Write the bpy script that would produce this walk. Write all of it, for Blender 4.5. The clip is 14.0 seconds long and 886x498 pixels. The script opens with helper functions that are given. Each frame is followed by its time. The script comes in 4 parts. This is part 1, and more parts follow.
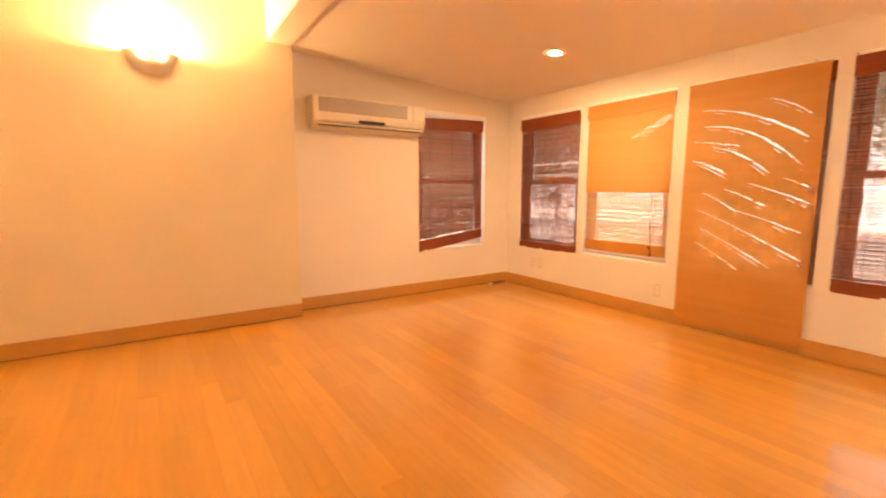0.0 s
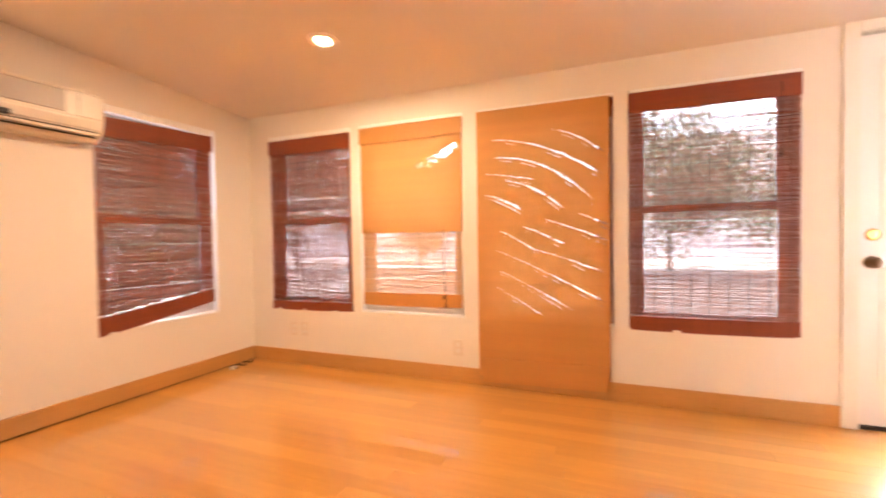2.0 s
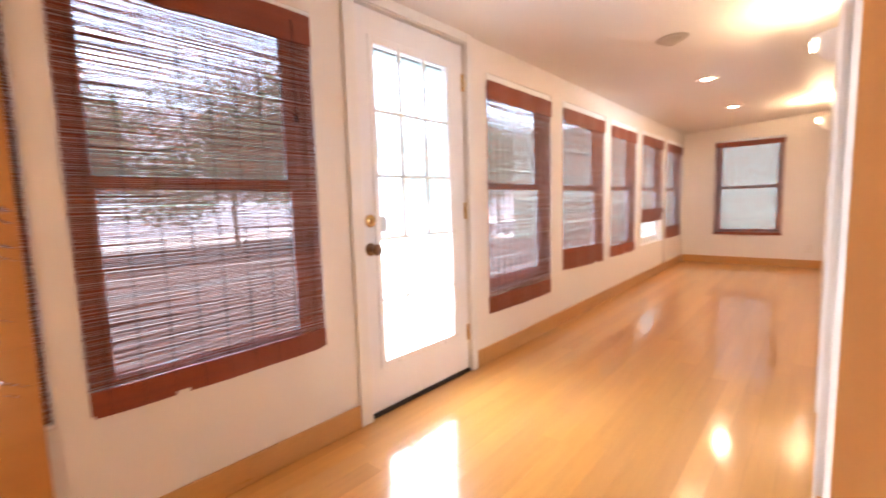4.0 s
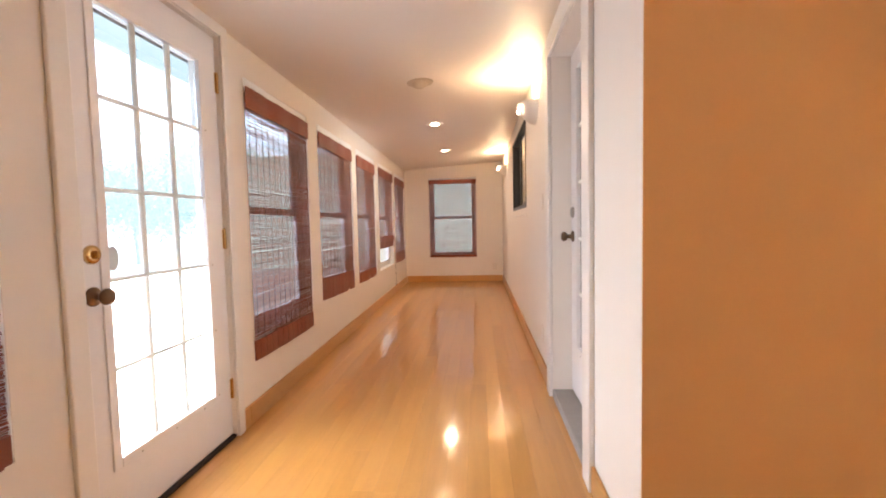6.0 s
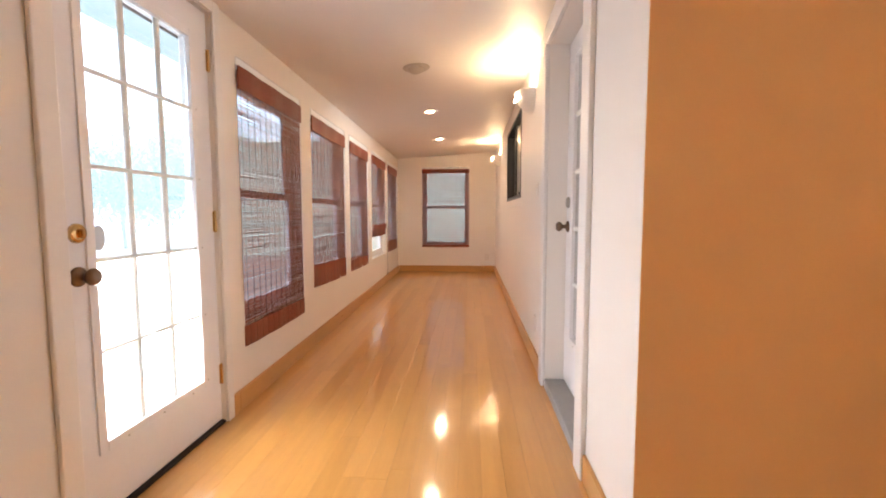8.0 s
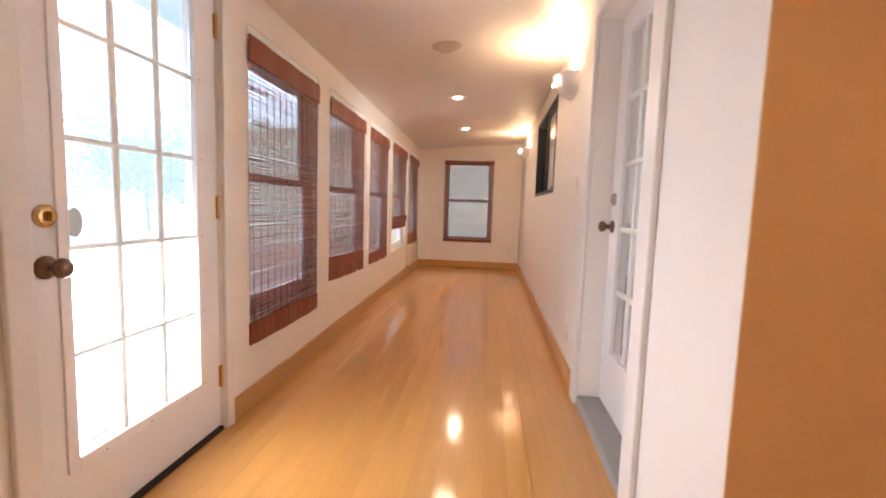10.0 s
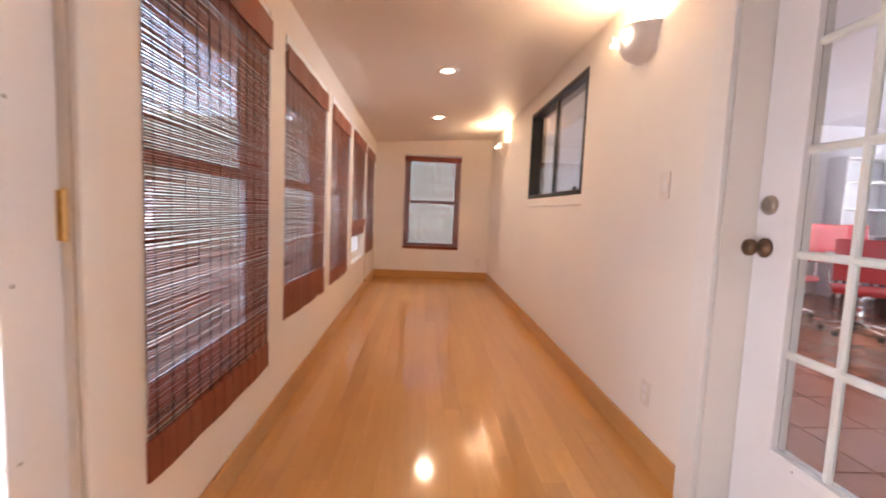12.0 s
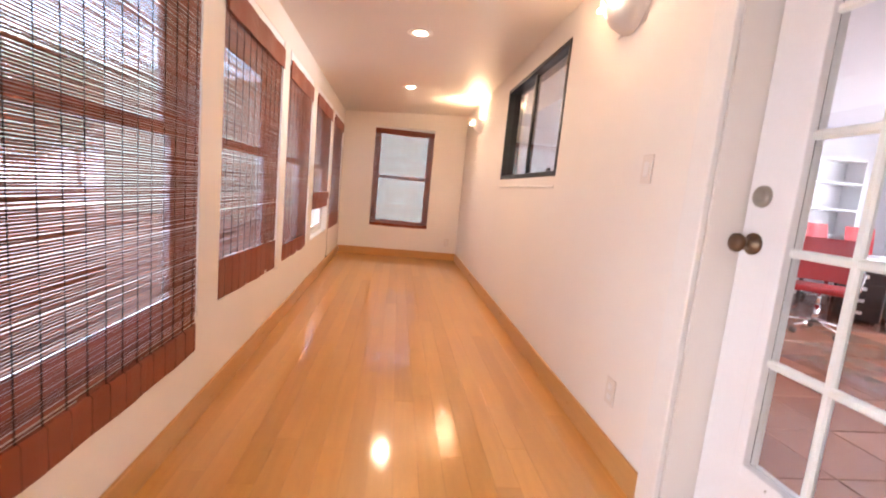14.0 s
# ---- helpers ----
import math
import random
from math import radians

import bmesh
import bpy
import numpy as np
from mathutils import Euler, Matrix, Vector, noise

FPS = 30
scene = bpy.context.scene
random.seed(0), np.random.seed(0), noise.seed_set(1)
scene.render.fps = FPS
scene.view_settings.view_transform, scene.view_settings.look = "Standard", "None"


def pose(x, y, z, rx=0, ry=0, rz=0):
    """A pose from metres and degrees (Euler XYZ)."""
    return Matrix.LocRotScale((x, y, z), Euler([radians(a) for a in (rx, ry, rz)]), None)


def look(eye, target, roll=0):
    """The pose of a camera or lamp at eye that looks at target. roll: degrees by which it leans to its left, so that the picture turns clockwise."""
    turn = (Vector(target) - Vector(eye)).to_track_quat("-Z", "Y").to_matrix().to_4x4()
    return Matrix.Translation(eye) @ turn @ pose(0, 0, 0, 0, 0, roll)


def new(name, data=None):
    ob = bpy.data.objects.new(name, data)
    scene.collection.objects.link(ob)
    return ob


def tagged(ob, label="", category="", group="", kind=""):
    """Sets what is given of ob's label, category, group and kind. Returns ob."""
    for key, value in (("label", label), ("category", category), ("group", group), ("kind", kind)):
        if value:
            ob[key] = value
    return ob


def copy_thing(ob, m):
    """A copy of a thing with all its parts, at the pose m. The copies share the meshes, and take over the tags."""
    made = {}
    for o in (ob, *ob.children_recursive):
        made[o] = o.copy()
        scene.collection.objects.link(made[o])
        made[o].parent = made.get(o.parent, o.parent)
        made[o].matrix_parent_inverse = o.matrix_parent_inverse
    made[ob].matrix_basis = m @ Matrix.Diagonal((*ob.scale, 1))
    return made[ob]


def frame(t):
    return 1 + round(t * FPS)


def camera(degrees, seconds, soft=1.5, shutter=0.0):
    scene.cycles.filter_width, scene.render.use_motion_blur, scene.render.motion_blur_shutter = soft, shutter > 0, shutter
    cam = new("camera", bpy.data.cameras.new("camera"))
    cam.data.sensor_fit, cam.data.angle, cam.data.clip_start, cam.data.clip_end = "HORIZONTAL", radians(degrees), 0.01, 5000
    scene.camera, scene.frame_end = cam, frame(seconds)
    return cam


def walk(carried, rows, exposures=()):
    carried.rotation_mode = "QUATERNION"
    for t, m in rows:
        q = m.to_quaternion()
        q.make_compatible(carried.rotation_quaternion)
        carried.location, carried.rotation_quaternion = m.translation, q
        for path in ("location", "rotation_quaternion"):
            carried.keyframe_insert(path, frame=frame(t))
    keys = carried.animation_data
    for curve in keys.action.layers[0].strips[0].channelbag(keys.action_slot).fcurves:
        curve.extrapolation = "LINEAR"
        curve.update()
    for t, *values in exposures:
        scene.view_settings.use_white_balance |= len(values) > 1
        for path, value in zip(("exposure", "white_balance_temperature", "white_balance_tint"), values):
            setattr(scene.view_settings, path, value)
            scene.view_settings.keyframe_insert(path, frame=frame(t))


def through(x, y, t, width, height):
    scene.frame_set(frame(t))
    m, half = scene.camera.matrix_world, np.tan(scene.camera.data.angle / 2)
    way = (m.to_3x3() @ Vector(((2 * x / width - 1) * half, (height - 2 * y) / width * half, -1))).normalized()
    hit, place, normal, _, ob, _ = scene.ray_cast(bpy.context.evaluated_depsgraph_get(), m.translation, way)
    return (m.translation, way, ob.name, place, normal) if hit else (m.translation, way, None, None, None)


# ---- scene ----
cam = camera(90.8, 14.0, soft=1.9, shutter=0.4)
# lights: sky strength, sun, each downlight, each sconce, skylight of the office, the glazed door and a corridor window
SKY, SUN, DOWN, SCONCE, OFFICE, DOOR_SKY, WINDOW_SKY = 0.15, 0.8, 1.2, 1.8, 30.0, 2.9, 0.24
PATH = [
    (0, (1.811, 0.458, 1.093), (2.912, 2.107, 0.83), 0.1),
    (0.5, (1.86, 0.633, 1.046), (3.208, 2.08, 0.748), 2.1),
    (1, (1.943, 0.883, 1.026), (3.451, 2.184, 0.835), -0.7),
    (1.5, (2.206, 1.157, 1.05), (3.842, 2.303, 0.968), -1.9),
    (2, (2.47, 1.396, 1.033), (4.318, 2.16, 0.987), -0.9),
    (2.5, (2.751, 1.536, 1.133), (4.744, 1.636, 1.006), -1.5),
    (3, (3.12, 1.612, 1.136), (5.08, 1.223, 1.037), -3.4),
    (3.5, (3.426, 1.637, 1.122), (5.178, 0.685, 0.974), -1.8),
    (4, (3.705, 1.622, 1.099), (5.009, 0.12, 0.89), -1.7),
    (4.2, (3.783, 1.567, 1.106), (4.903, -0.077, 0.902), -1.2),
    (6.3, (4.115, 1.574, 1.096), (4.251, -0.418, 0.979), -1.1),
    (6.5, (4.113, 1.563, 1.088), (4.252, -0.429, 0.969), -0.7),
    (7, (4.121, 1.562, 1.091), (4.264, -0.429, 0.958), -0.4),
    (7.5, (4.124, 1.558, 1.087), (4.257, -0.433, 0.943), -0.3),
    (8, (4.129, 1.554, 1.081), (4.253, -0.436, 0.922), -0.1),
    (8.2, (4.113, 1.503, 1.077), (4.238, -0.487, 0.917), -0.1),
    (10.3, (4.229, 1.181, 1.081), (4.483, -0.792, 0.87), 3.0),
    (10.5, (4.265, 1.059, 1.067), (4.56, -0.9, 0.793), 3.2),
    (11, (4.445, 0.789, 1.075), (4.579, -1.198, 0.893), 1.6),
    (11.5, (4.592, 0.552, 1.076), (4.743, -1.435, 0.905), -1.3),
    (12, (4.697, 0.325, 1.086), (4.607, -1.665, 0.911), 2.4),
    (12.5, (4.777, 0.199, 1.082), (4.379, -1.743, 0.815), 0.5),
    (13, (4.81, 0.149, 1.07), (4.402, -1.777, 0.716), 1.7),
    (13.5, (4.777, 0.129, 1.068), (4.49, -1.819, 0.719), 3.4),
    (14, (4.624, 0.116, 1.075), (4.401, -1.854, 0.813), 5.5),
]
EXPOSURES = [(0, 4.05, 11000, 25), (0.5, 4.1, 9400, 24), (1.0, 4.12, 8500, 24), (1.5, 4.14, 7550, 22), (2.0, 4.15, 7400, 20), (2.5, 4.05, 7050, 20), (3.0, 3.97, 6800, 20), (4.2, 3.45, 6500, 18), (6.3, 3.08, 6650, 15),
             (8.2, 3.08, 6650, 15), (10.5, 2.95, 6650, 20), (11.5, 2.9, 6700, 21), (12.5, 3.2, 6450, 22), (14, 3.43, 6500, 22)]
walk(cam, [(t, look(eye, target, roll)) for t, eye, target, roll in PATH], EXPOSURES)

# ---- world, sun, large lights ----
world = bpy.data.worlds.new("sky")
scene.world = world
world.use_nodes = True
_nt = world.node_tree
_sky = _nt.nodes.new("ShaderNodeTexSky")
_sky.sky_type = "NISHITA"
_sky.sun_disc = False
_sky.sun_elevation, _sky.sun_rotation = radians(71), radians(75)
_sky.air_density, _sky.dust_density = 1.0, 3.0
_nt.links.new(_sky.outputs[0], _nt.nodes["Background"].inputs[0])
_nt.nodes["Background"].inputs[1].default_value = SKY

sun_data = bpy.data.lights.new("sun", "SUN")
sun_data.energy, sun_data.angle, sun_data.color = SUN, radians(10), (1.0, 0.97, 0.93)
new("sun", sun_data).matrix_world = look((31, 8, 95), (0, 0, 0))


def lamp(name, kind, at, energy, color, size=0.1, target=None):
    data = bpy.data.lights.new(name, kind)
    data.energy, data.color = energy, color
    if kind == "AREA":
        data.shape, data.size = "DISK", size
    elif kind == "POINT":
        data.shadow_soft_size = size
    ob = new(name, data)
    ob.matrix_world = look(at, target) if target else Matrix.Translation(at)
    return ob


def sky_portal(name, m, w, h, energy, color=(0.92, 0.97, 1.0)):
    """Skylight that enters by an opening: an area lamp of the opening's size, just outside it."""
    data = bpy.data.lights.new(name, "AREA")
    data.shape, data.size, data.size_y, data.energy, data.color = "RECTANGLE", w, h, energy, color
    new(name, data).matrix_world = m


# ---- materials ----
def material(name, base, rough=0.6, metal=0.0, vary=0.08, scale=6.0, fine=60.0, bump=0.05, stretch=(1, 1, 1), coat=0.0,
             emit=0.0, per="", spec=0.5, second=None, spread=0.9, ripple=0.0):
    """Principled surface with colour variation at two scales and a fine relief. per: 'object' or 'island' tint."""
    m = bpy.data.materials.new(name)
    m.use_nodes = True
    nt = m.node_tree
    N, L = nt.nodes, nt.links
    b = N["Principled BSDF"]
    b.inputs["Metallic"].default_value = metal
    b.inputs["Specular IOR Level"].default_value = spec
    b.inputs["Coat Weight"].default_value = coat
    b.inputs["Coat Roughness"].default_value = 0.1
    tc, mp = N.new("ShaderNodeTexCoord"), N.new("ShaderNodeMapping")
    mp.inputs["Scale"].default_value = stretch
    L.new(tc.outputs["Object"], mp.inputs[0])
    n1, n2 = N.new("ShaderNodeTexNoise"), N.new("ShaderNodeTexNoise")
    n1.inputs["Scale"].default_value, n1.inputs["Detail"].default_value = scale, 4
    n2.inputs["Scale"].default_value, n2.inputs["Detail"].default_value = fine, 3
    src = mp.outputs[0]
    if per == "object":
        oi, ad = N.new("ShaderNodeObjectInfo"), N.new("ShaderNodeVectorMath")
        ad.operation = "MULTIPLY_ADD"
        cb = N.new("ShaderNodeCombineXYZ")
        L.new(oi.outputs["Random"], cb.inputs[0]), L.new(oi.outputs["Random"], cb.inputs[1])
        ad.inputs[1].default_value = (37, 53, 0)
        L.new(cb.outputs[0], ad.inputs[0]), L.new(src, ad.inputs[2])
        src = ad.outputs[0]
    L.new(src, n1.inputs["Vector"]), L.new(src, n2.inputs["Vector"])
    lo = [max(0.0, c * (1 - 2.2 * vary)) for c in base]
    hi = [min(1.0, c * (1 + 1.6 * vary)) for c in (second or base)]
    ramp = N.new("ShaderNodeMix")
    ramp.data_type = "RGBA"
    ramp.inputs[6].default_value, ramp.inputs[7].default_value = (*lo, 1), (*hi, 1)
    mx = N.new("ShaderNodeMath")
    mx.operation = "MULTIPLY_ADD"
    mx.inputs[1].default_value = 0.4
    L.new(n2.outputs[0], mx.inputs[0])
    sc = N.new("ShaderNodeMath")
    sc.operation = "MULTIPLY"
    sc.inputs[1].default_value = 0.6
    L.new(n1.outputs[0], sc.inputs[0]), L.new(sc.outputs[0], mx.inputs[2])
    fac = mx.outputs[0]
    if per:
        src = N.new("ShaderNodeObjectInfo").outputs["Random"] if per == "object" else N.new("ShaderNodeNewGeometry").outputs["Random Per Island"]
        am = N.new("ShaderNodeMath")
        am.operation = "MULTIPLY_ADD"
        am.inputs[1].default_value, am.inputs[2].default_value = spread, -spread / 2
        L.new(src, am.inputs[0])
        ad2 = N.new("ShaderNodeMath")
        ad2.operation, ad2.use_clamp = "ADD", True
        L.new(fac, ad2.inputs[0]), L.new(am.outputs[0], ad2.inputs[1])
        fac = ad2.outputs[0]
    L.new(fac, ramp.inputs[0])
    L.new(ramp.outputs[2], b.inputs["Base Color"])
    rr = N.new("ShaderNodeMapRange")
    rr.inputs["To Min"].default_value, rr.inputs["To Max"].default_value = max(0.02, rough - 0.07), min(1, rough + 0.07)
    L.new(n1.outputs[0], rr.inputs[0]), L.new(rr.outputs[0], b.inputs["Roughness"])
    if bump:
        bp = N.new("ShaderNodeBump")
        bp.inputs["Strength"].default_value, bp.inputs["Distance"].default_value = bump, 0.004
        L.new(n2.outputs[0], bp.inputs["Height"]), L.new(bp.outputs[0], b.inputs["Normal"])
    if ripple:
        b.inputs["Coat IOR"].default_value = 1.6
        n3, rp = N.new("ShaderNodeTexNoise"), N.new("ShaderNodeBump")
        n3.inputs["Scale"].default_value, n3.inputs["Detail"].default_value = 7.0, 2
        rp.inputs["Strength"].default_value, rp.inputs["Distance"].default_value = ripple, 0.002
        L.new(N.new("ShaderNodeNewGeometry").outputs["Position"], n3.inputs["Vector"])
        L.new(n3.outputs[0], rp.inputs["Height"]), L.new(rp.outputs[0], b.inputs["Coat Normal"])
    if emit:
        b.inputs["Emission Color"].default_value = (*base, 1)
        b.inputs["Emission Strength"].default_value = emit
    return m


def glass_material():
    m = bpy.data.materials.new("glass")
    m.use_nodes = True
    b = m.node_tree.nodes["Principled BSDF"]
    b.inputs["Transmission Weight"].default_value, b.inputs["Roughness"].default_value, b.inputs["IOR"].default_value = 1.0, 0.0, 1.45
    b.inputs["Base Color"].default_value = (0.97, 0.99, 0.98, 1)
    return m


def thin_weave(name, base, through, share, **kw):
    """Woven sticks: a diffuse surface through which some light passes."""
    m = material(name, base, **kw)
    nt = m.node_tree
    tr, mix = nt.nodes.new("ShaderNodeBsdfTranslucent"), nt.nodes.new("ShaderNodeMixShader")
    tr.inputs[0].default_value = (*through, 1)
    mix.inputs[0].default_value = share
    nt.links.new(nt.nodes["Principled BSDF"].outputs[0], mix.inputs[1])
    nt.links.new(tr.outputs[0], mix.inputs[2])
    nt.links.new(mix.outputs[0], nt.nodes["Material Output"].inputs[0])
    return m


WALL = material("wall_paint", (0.83, 0.78, 0.73), 0.55, vary=0.035, scale=1.6, fine=220, bump=0.12)
CEIL = material("ceiling_paint", (0.82, 0.76, 0.71), 0.5, vary=0.03, scale=1.2, fine=160, bump=0.1)
TRIM = material("white_trim_paint", (0.80, 0.77, 0.74), 0.35, vary=0.03, scale=4, fine=90, bump=0.04)
DOORW = material("door_paint", (0.81, 0.79, 0.80), 0.32, vary=0.03, scale=3, fine=70, bump=0.04)
# Whiter than VINYL: daylight on the window reveals is put into the colour.
DAYLIT_VINYL = material("daylit_white_vinyl", (0.92, 0.94, 0.96), 0.3, vary=0.01, scale=5, fine=80, bump=0.01)
VINYL = material("white_vinyl", (0.82, 0.83, 0.84), 0.35, vary=0.02, scale=5, fine=80, bump=0.02)
BAMBOO = material("bamboo_floor", (0.60, 0.282, 0.066), 0.32, vary=0.08, scale=2.2, fine=26, bump=0.0, stretch=(14, 1, 1), coat=1.0, spec=0.3,
                  per="object", second=(0.67, 0.335, 0.088), spread=0.42, ripple=0.12)
BAMBOO_J = material("bamboo_floor_far", (0.60, 0.282, 0.066), 0.32, vary=0.08, scale=2.2, fine=26, bump=0.0, stretch=(14, 1, 1), coat=1.0, spec=0.3,
                    per="island", second=(0.67, 0.335, 0.088), spread=0.42, ripple=0.12)
SUBFLOOR = material("dark_joint", (0.50, 0.235, 0.06), 0.7)
TAN = material("tan_wall_paint", (0.91, 0.60, 0.32), 0.55, vary=0.035, scale=1.6, fine=220, bump=0.12)
CREAM = material("cream_wall_paint", (0.80, 0.70, 0.53), 0.55, vary=0.035, scale=1.6, fine=220, bump=0.12)
BASE = material("bamboo_baseboard", (0.58, 0.30, 0.10), 0.3, vary=0.09, scale=5, fine=40, bump=0.04, stretch=(1, 1, 6))
GAP = material("dark_gap", (0.03, 0.02, 0.015), 0.9)
DARKBAM = thin_weave("dark_bamboo", (0.25, 0.068, 0.033), (0.40, 0.13, 0.07), 0.2, rough=0.5, vary=0.22, scale=9, fine=120, bump=0.1,
                     stretch=(0.3, 0.3, 3), per="island")
DARKBAND = material("dark_bamboo_band", (0.26, 0.052, 0.019), 0.45, vary=0.22, scale=7, fine=260, bump=0.5, stretch=(0.2, 0.2, 4))
CORD = material("blind_cord", (0.022, 0.012, 0.01), 0.8)
WHITECORD = material("white_cord", (0.75, 0.74, 0.72), 0.7)
TANWEAVE = thin_weave("tan_weave", (0.68, 0.32, 0.095), (0.70, 0.34, 0.12), 0.2, rough=0.5, vary=0.12, scale=5, fine=420, bump=0.35,
                      stretch=(0.1, 0.1, 3))
TANSPARSE = thin_weave("tan_sparse", (0.66, 0.42, 0.24), (0.90, 0.68, 0.48), 0.4, rough=0.6, vary=0.1, scale=5, fine=200, bump=0.2, per="island")
SLIT_DIFFUSER = thin_weave("white_slit_diffuser", (0.8, 0.8, 0.8), (0.95, 0.95, 0.95), 0.8, rough=0.7, vary=0.04, scale=4, fine=90, bump=0.05)
GLASS = glass_material()
# White door bars; translucency added so they look brightened by glare.
GLARE_BARS = thin_weave("white_glare_bars", (0.82, 0.83, 0.80), (0.95, 0.97, 0.90), 0.1, rough=0.4, vary=0.02, scale=5, fine=80, bump=0.02)
GLASS_REFLECTION = material("pale_reflection", (0.56, 0.62, 0.68), 0.5, vary=0.06, scale=20)
BRASS = material("polished_brass", (0.70, 0.47, 0.20), 0.18, metal=1.0, vary=0.05, bump=0.0)
BRONZE = material("aged_bronze", (0.20, 0.13, 0.085), 0.33, metal=1.0, vary=0.15, bump=0.02)
NICKEL = material("satin_nickel", (0.42, 0.38, 0.34), 0.35, metal=1.0, vary=0.08, bump=0.0)
CHROME = material("chrome", (0.75, 0.75, 0.76), 0.1, metal=1.0, vary=0.02, bump=0.0)
BLACK = material("black_frame", (0.012, 0.011, 0.011), 0.35, vary=0.15)
PLASTER = material("sconce_plaster", (0.80, 0.76, 0.72), 0.5, vary=0.04, scale=10, fine=120)
BEIGE = material("aged_beige_paint", (0.50, 0.42, 0.34), 0.45, vary=0.05)
PLASTIC = material("cream_plastic", (0.76, 0.69, 0.62), 0.35, vary=0.03)
ACBODY = material("ac_plastic", (0.76, 0.70, 0.62), 0.35, vary=0.03, scale=3)
ACGREY = material("ac_grille_plastic", (0.42, 0.36, 0.33), 0.4, vary=0.04, scale=3)
GLOW = material("lamp_glow", (1.0, 0.80, 0.55), 0.4, emit=9.0, bump=0)
CONCRETE = material("threshold_grey", (0.34, 0.33, 0.32), 0.7, vary=0.12, scale=8, fine=90)
TERRA = material("terracotta_tile", (0.36, 0.16, 0.105), 0.22, vary=0.16, scale=5, fine=60, bump=0.05, per="object", coat=0.2)
GROUT = material("grout", (0.26, 0.15, 0.115), 0.9)
RED = material("red_mesh", (0.52, 0.022, 0.03), 0.45, vary=0.08, scale=30, fine=400, bump=0.2)
OFFBLACK = material("black_plastic", (0.02, 0.02, 0.022), 0.45, vary=0.1)
OFFWHITE = material("office_paint", (0.74, 0.75, 0.80), 0.55, vary=0.03, scale=1.5, fine=200, bump=0.08)
LAMINATE = material("white_laminate", (0.80, 0.81, 0.83), 0.25, vary=0.02)
# Pinkish paving, darkened: shade from eave and trees is in the colour.
PAVE = material("shaded_pink_paving", (0.085, 0.062, 0.056), 0.8, vary=0.2, scale=1.2, fine=14, bump=0.3)
# Distance haze is painted in: base colour lifted to pale grey.
WOODS = material("hazed_far_woods", (0.42, 0.40, 0.41), 0.95, vary=0.25, scale=0.5, fine=3, bump=0.6)
GRAVEL = material("pale_gravel", (0.36, 0.33, 0.31), 0.9, vary=0.2, scale=2, fine=25, bump=0.4)
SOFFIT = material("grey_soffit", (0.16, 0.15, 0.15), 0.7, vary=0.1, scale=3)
SAGE = material("sage_stucco", (0.36, 0.40, 0.31), 0.85, vary=0.08, scale=2, fine=60, bump=0.3)
LEAF = thin_weave("leaf", (0.10, 0.12, 0.06), (0.16, 0.22, 0.08), 0.3, rough=0.5, vary=0.35, scale=1.2, fine=14, bump=0, per="island")
BARK = material("bark", (0.12, 0.085, 0.06), 0.9, vary=0.25, scale=10, fine=60, bump=0.5, stretch=(2, 2, 0.4))


# ---- mesh helpers ----
def box(bm, x0, x1, y0, y1, z0, z1, bevel=0.0, seg=1):
    c = [bm.verts.new((x, y, z)) for x in (x0, x1) for y in (y0, y1) for z in (z0, z1)]
    fs = [bm.faces.new([c[i] for i in f]) for f in ((0, 1, 3, 2), (4, 6, 7, 5), (0, 4, 5, 1), (2, 3, 7, 6), (0, 2, 6, 4), (1, 5, 7, 3))]
    if bevel:
        bmesh.ops.bevel(bm, geom=list({e for f in fs for e in f.edges}), offset=bevel, segments=seg, affect="EDGES", profile=0.5)
    return bm


def bx(*a, **k):
    return box(bmesh.new(), *a, **k)


def lathe(bm, profile, m=None, n=24, arc=1.0):
    """Turns (radius, height) pairs about z; m places it."""
    m = m or Matrix()
    closed = arc >= 1.0
    k = n if closed else n + 1
    rings = []
    for r, h in profile:
        rings.append([bm.verts.new(m @ Vector((r * math.cos(2 * math.pi * arc * i / n), r * math.sin(2 * math.pi * arc * i / n), h))) for i in range(k)])
    for a, b in zip(rings, rings[1:]):
        for i in range(k if closed else k - 1):
            j = (i + 1) % k
            try:
                bm.faces.new((a[i], a[j], b[j], b[i]))
            except ValueError:
                pass
    return bm


def tube(bm, pts, r, n=8):
    pts = [Vector(p) for p in pts]
    rings = []
    for i, p in enumerate(pts):
        d = (pts[min(i + 1, len(pts) - 1)] - pts[max(i - 1, 0)]).normalized()
        q = d.to_track_quat("Z", "Y")
        rr = r[i] if isinstance(r, (list, tuple)) else r
        rings.append([bm.verts.new(p + q @ Vector((rr * math.cos(2 * math.pi * k / n), rr * math.sin(2 * math.pi * k / n), 0))) for k in range(n)])
    for a, b in zip(rings, rings[1:]):
        for k in range(n):
            bm.faces.new((a[k], a[(k + 1) % n], b[(k + 1) % n], b[k]))
    bm.faces.new(rings[0][::-1]), bm.faces.new(rings[-1])
    return bm


def finish(name, bm, mat, smooth=False):
    bmesh.ops.remove_doubles(bm, verts=bm.verts, dist=1e-6)
    bmesh.ops.recalc_face_normals(bm, faces=bm.faces)
    me = bpy.data.meshes.new(name)
    bm.to_mesh(me)
    bm.free()
    me.materials.append(mat)
    if smooth:
        for p in me.polygons:
            p.use_smooth = True
    return me


def part(name, bm, mat, parent, label="", smooth=False):
    ob = new(name, finish(name, bm, mat, smooth))
    ob.parent = parent
    return tagged(ob, label)


def thing(name, label, category, m=None, group="", kind=""):
    ob = new(name)
    ob.matrix_world = m or Matrix()
    return tagged(ob, label, category, group, kind)


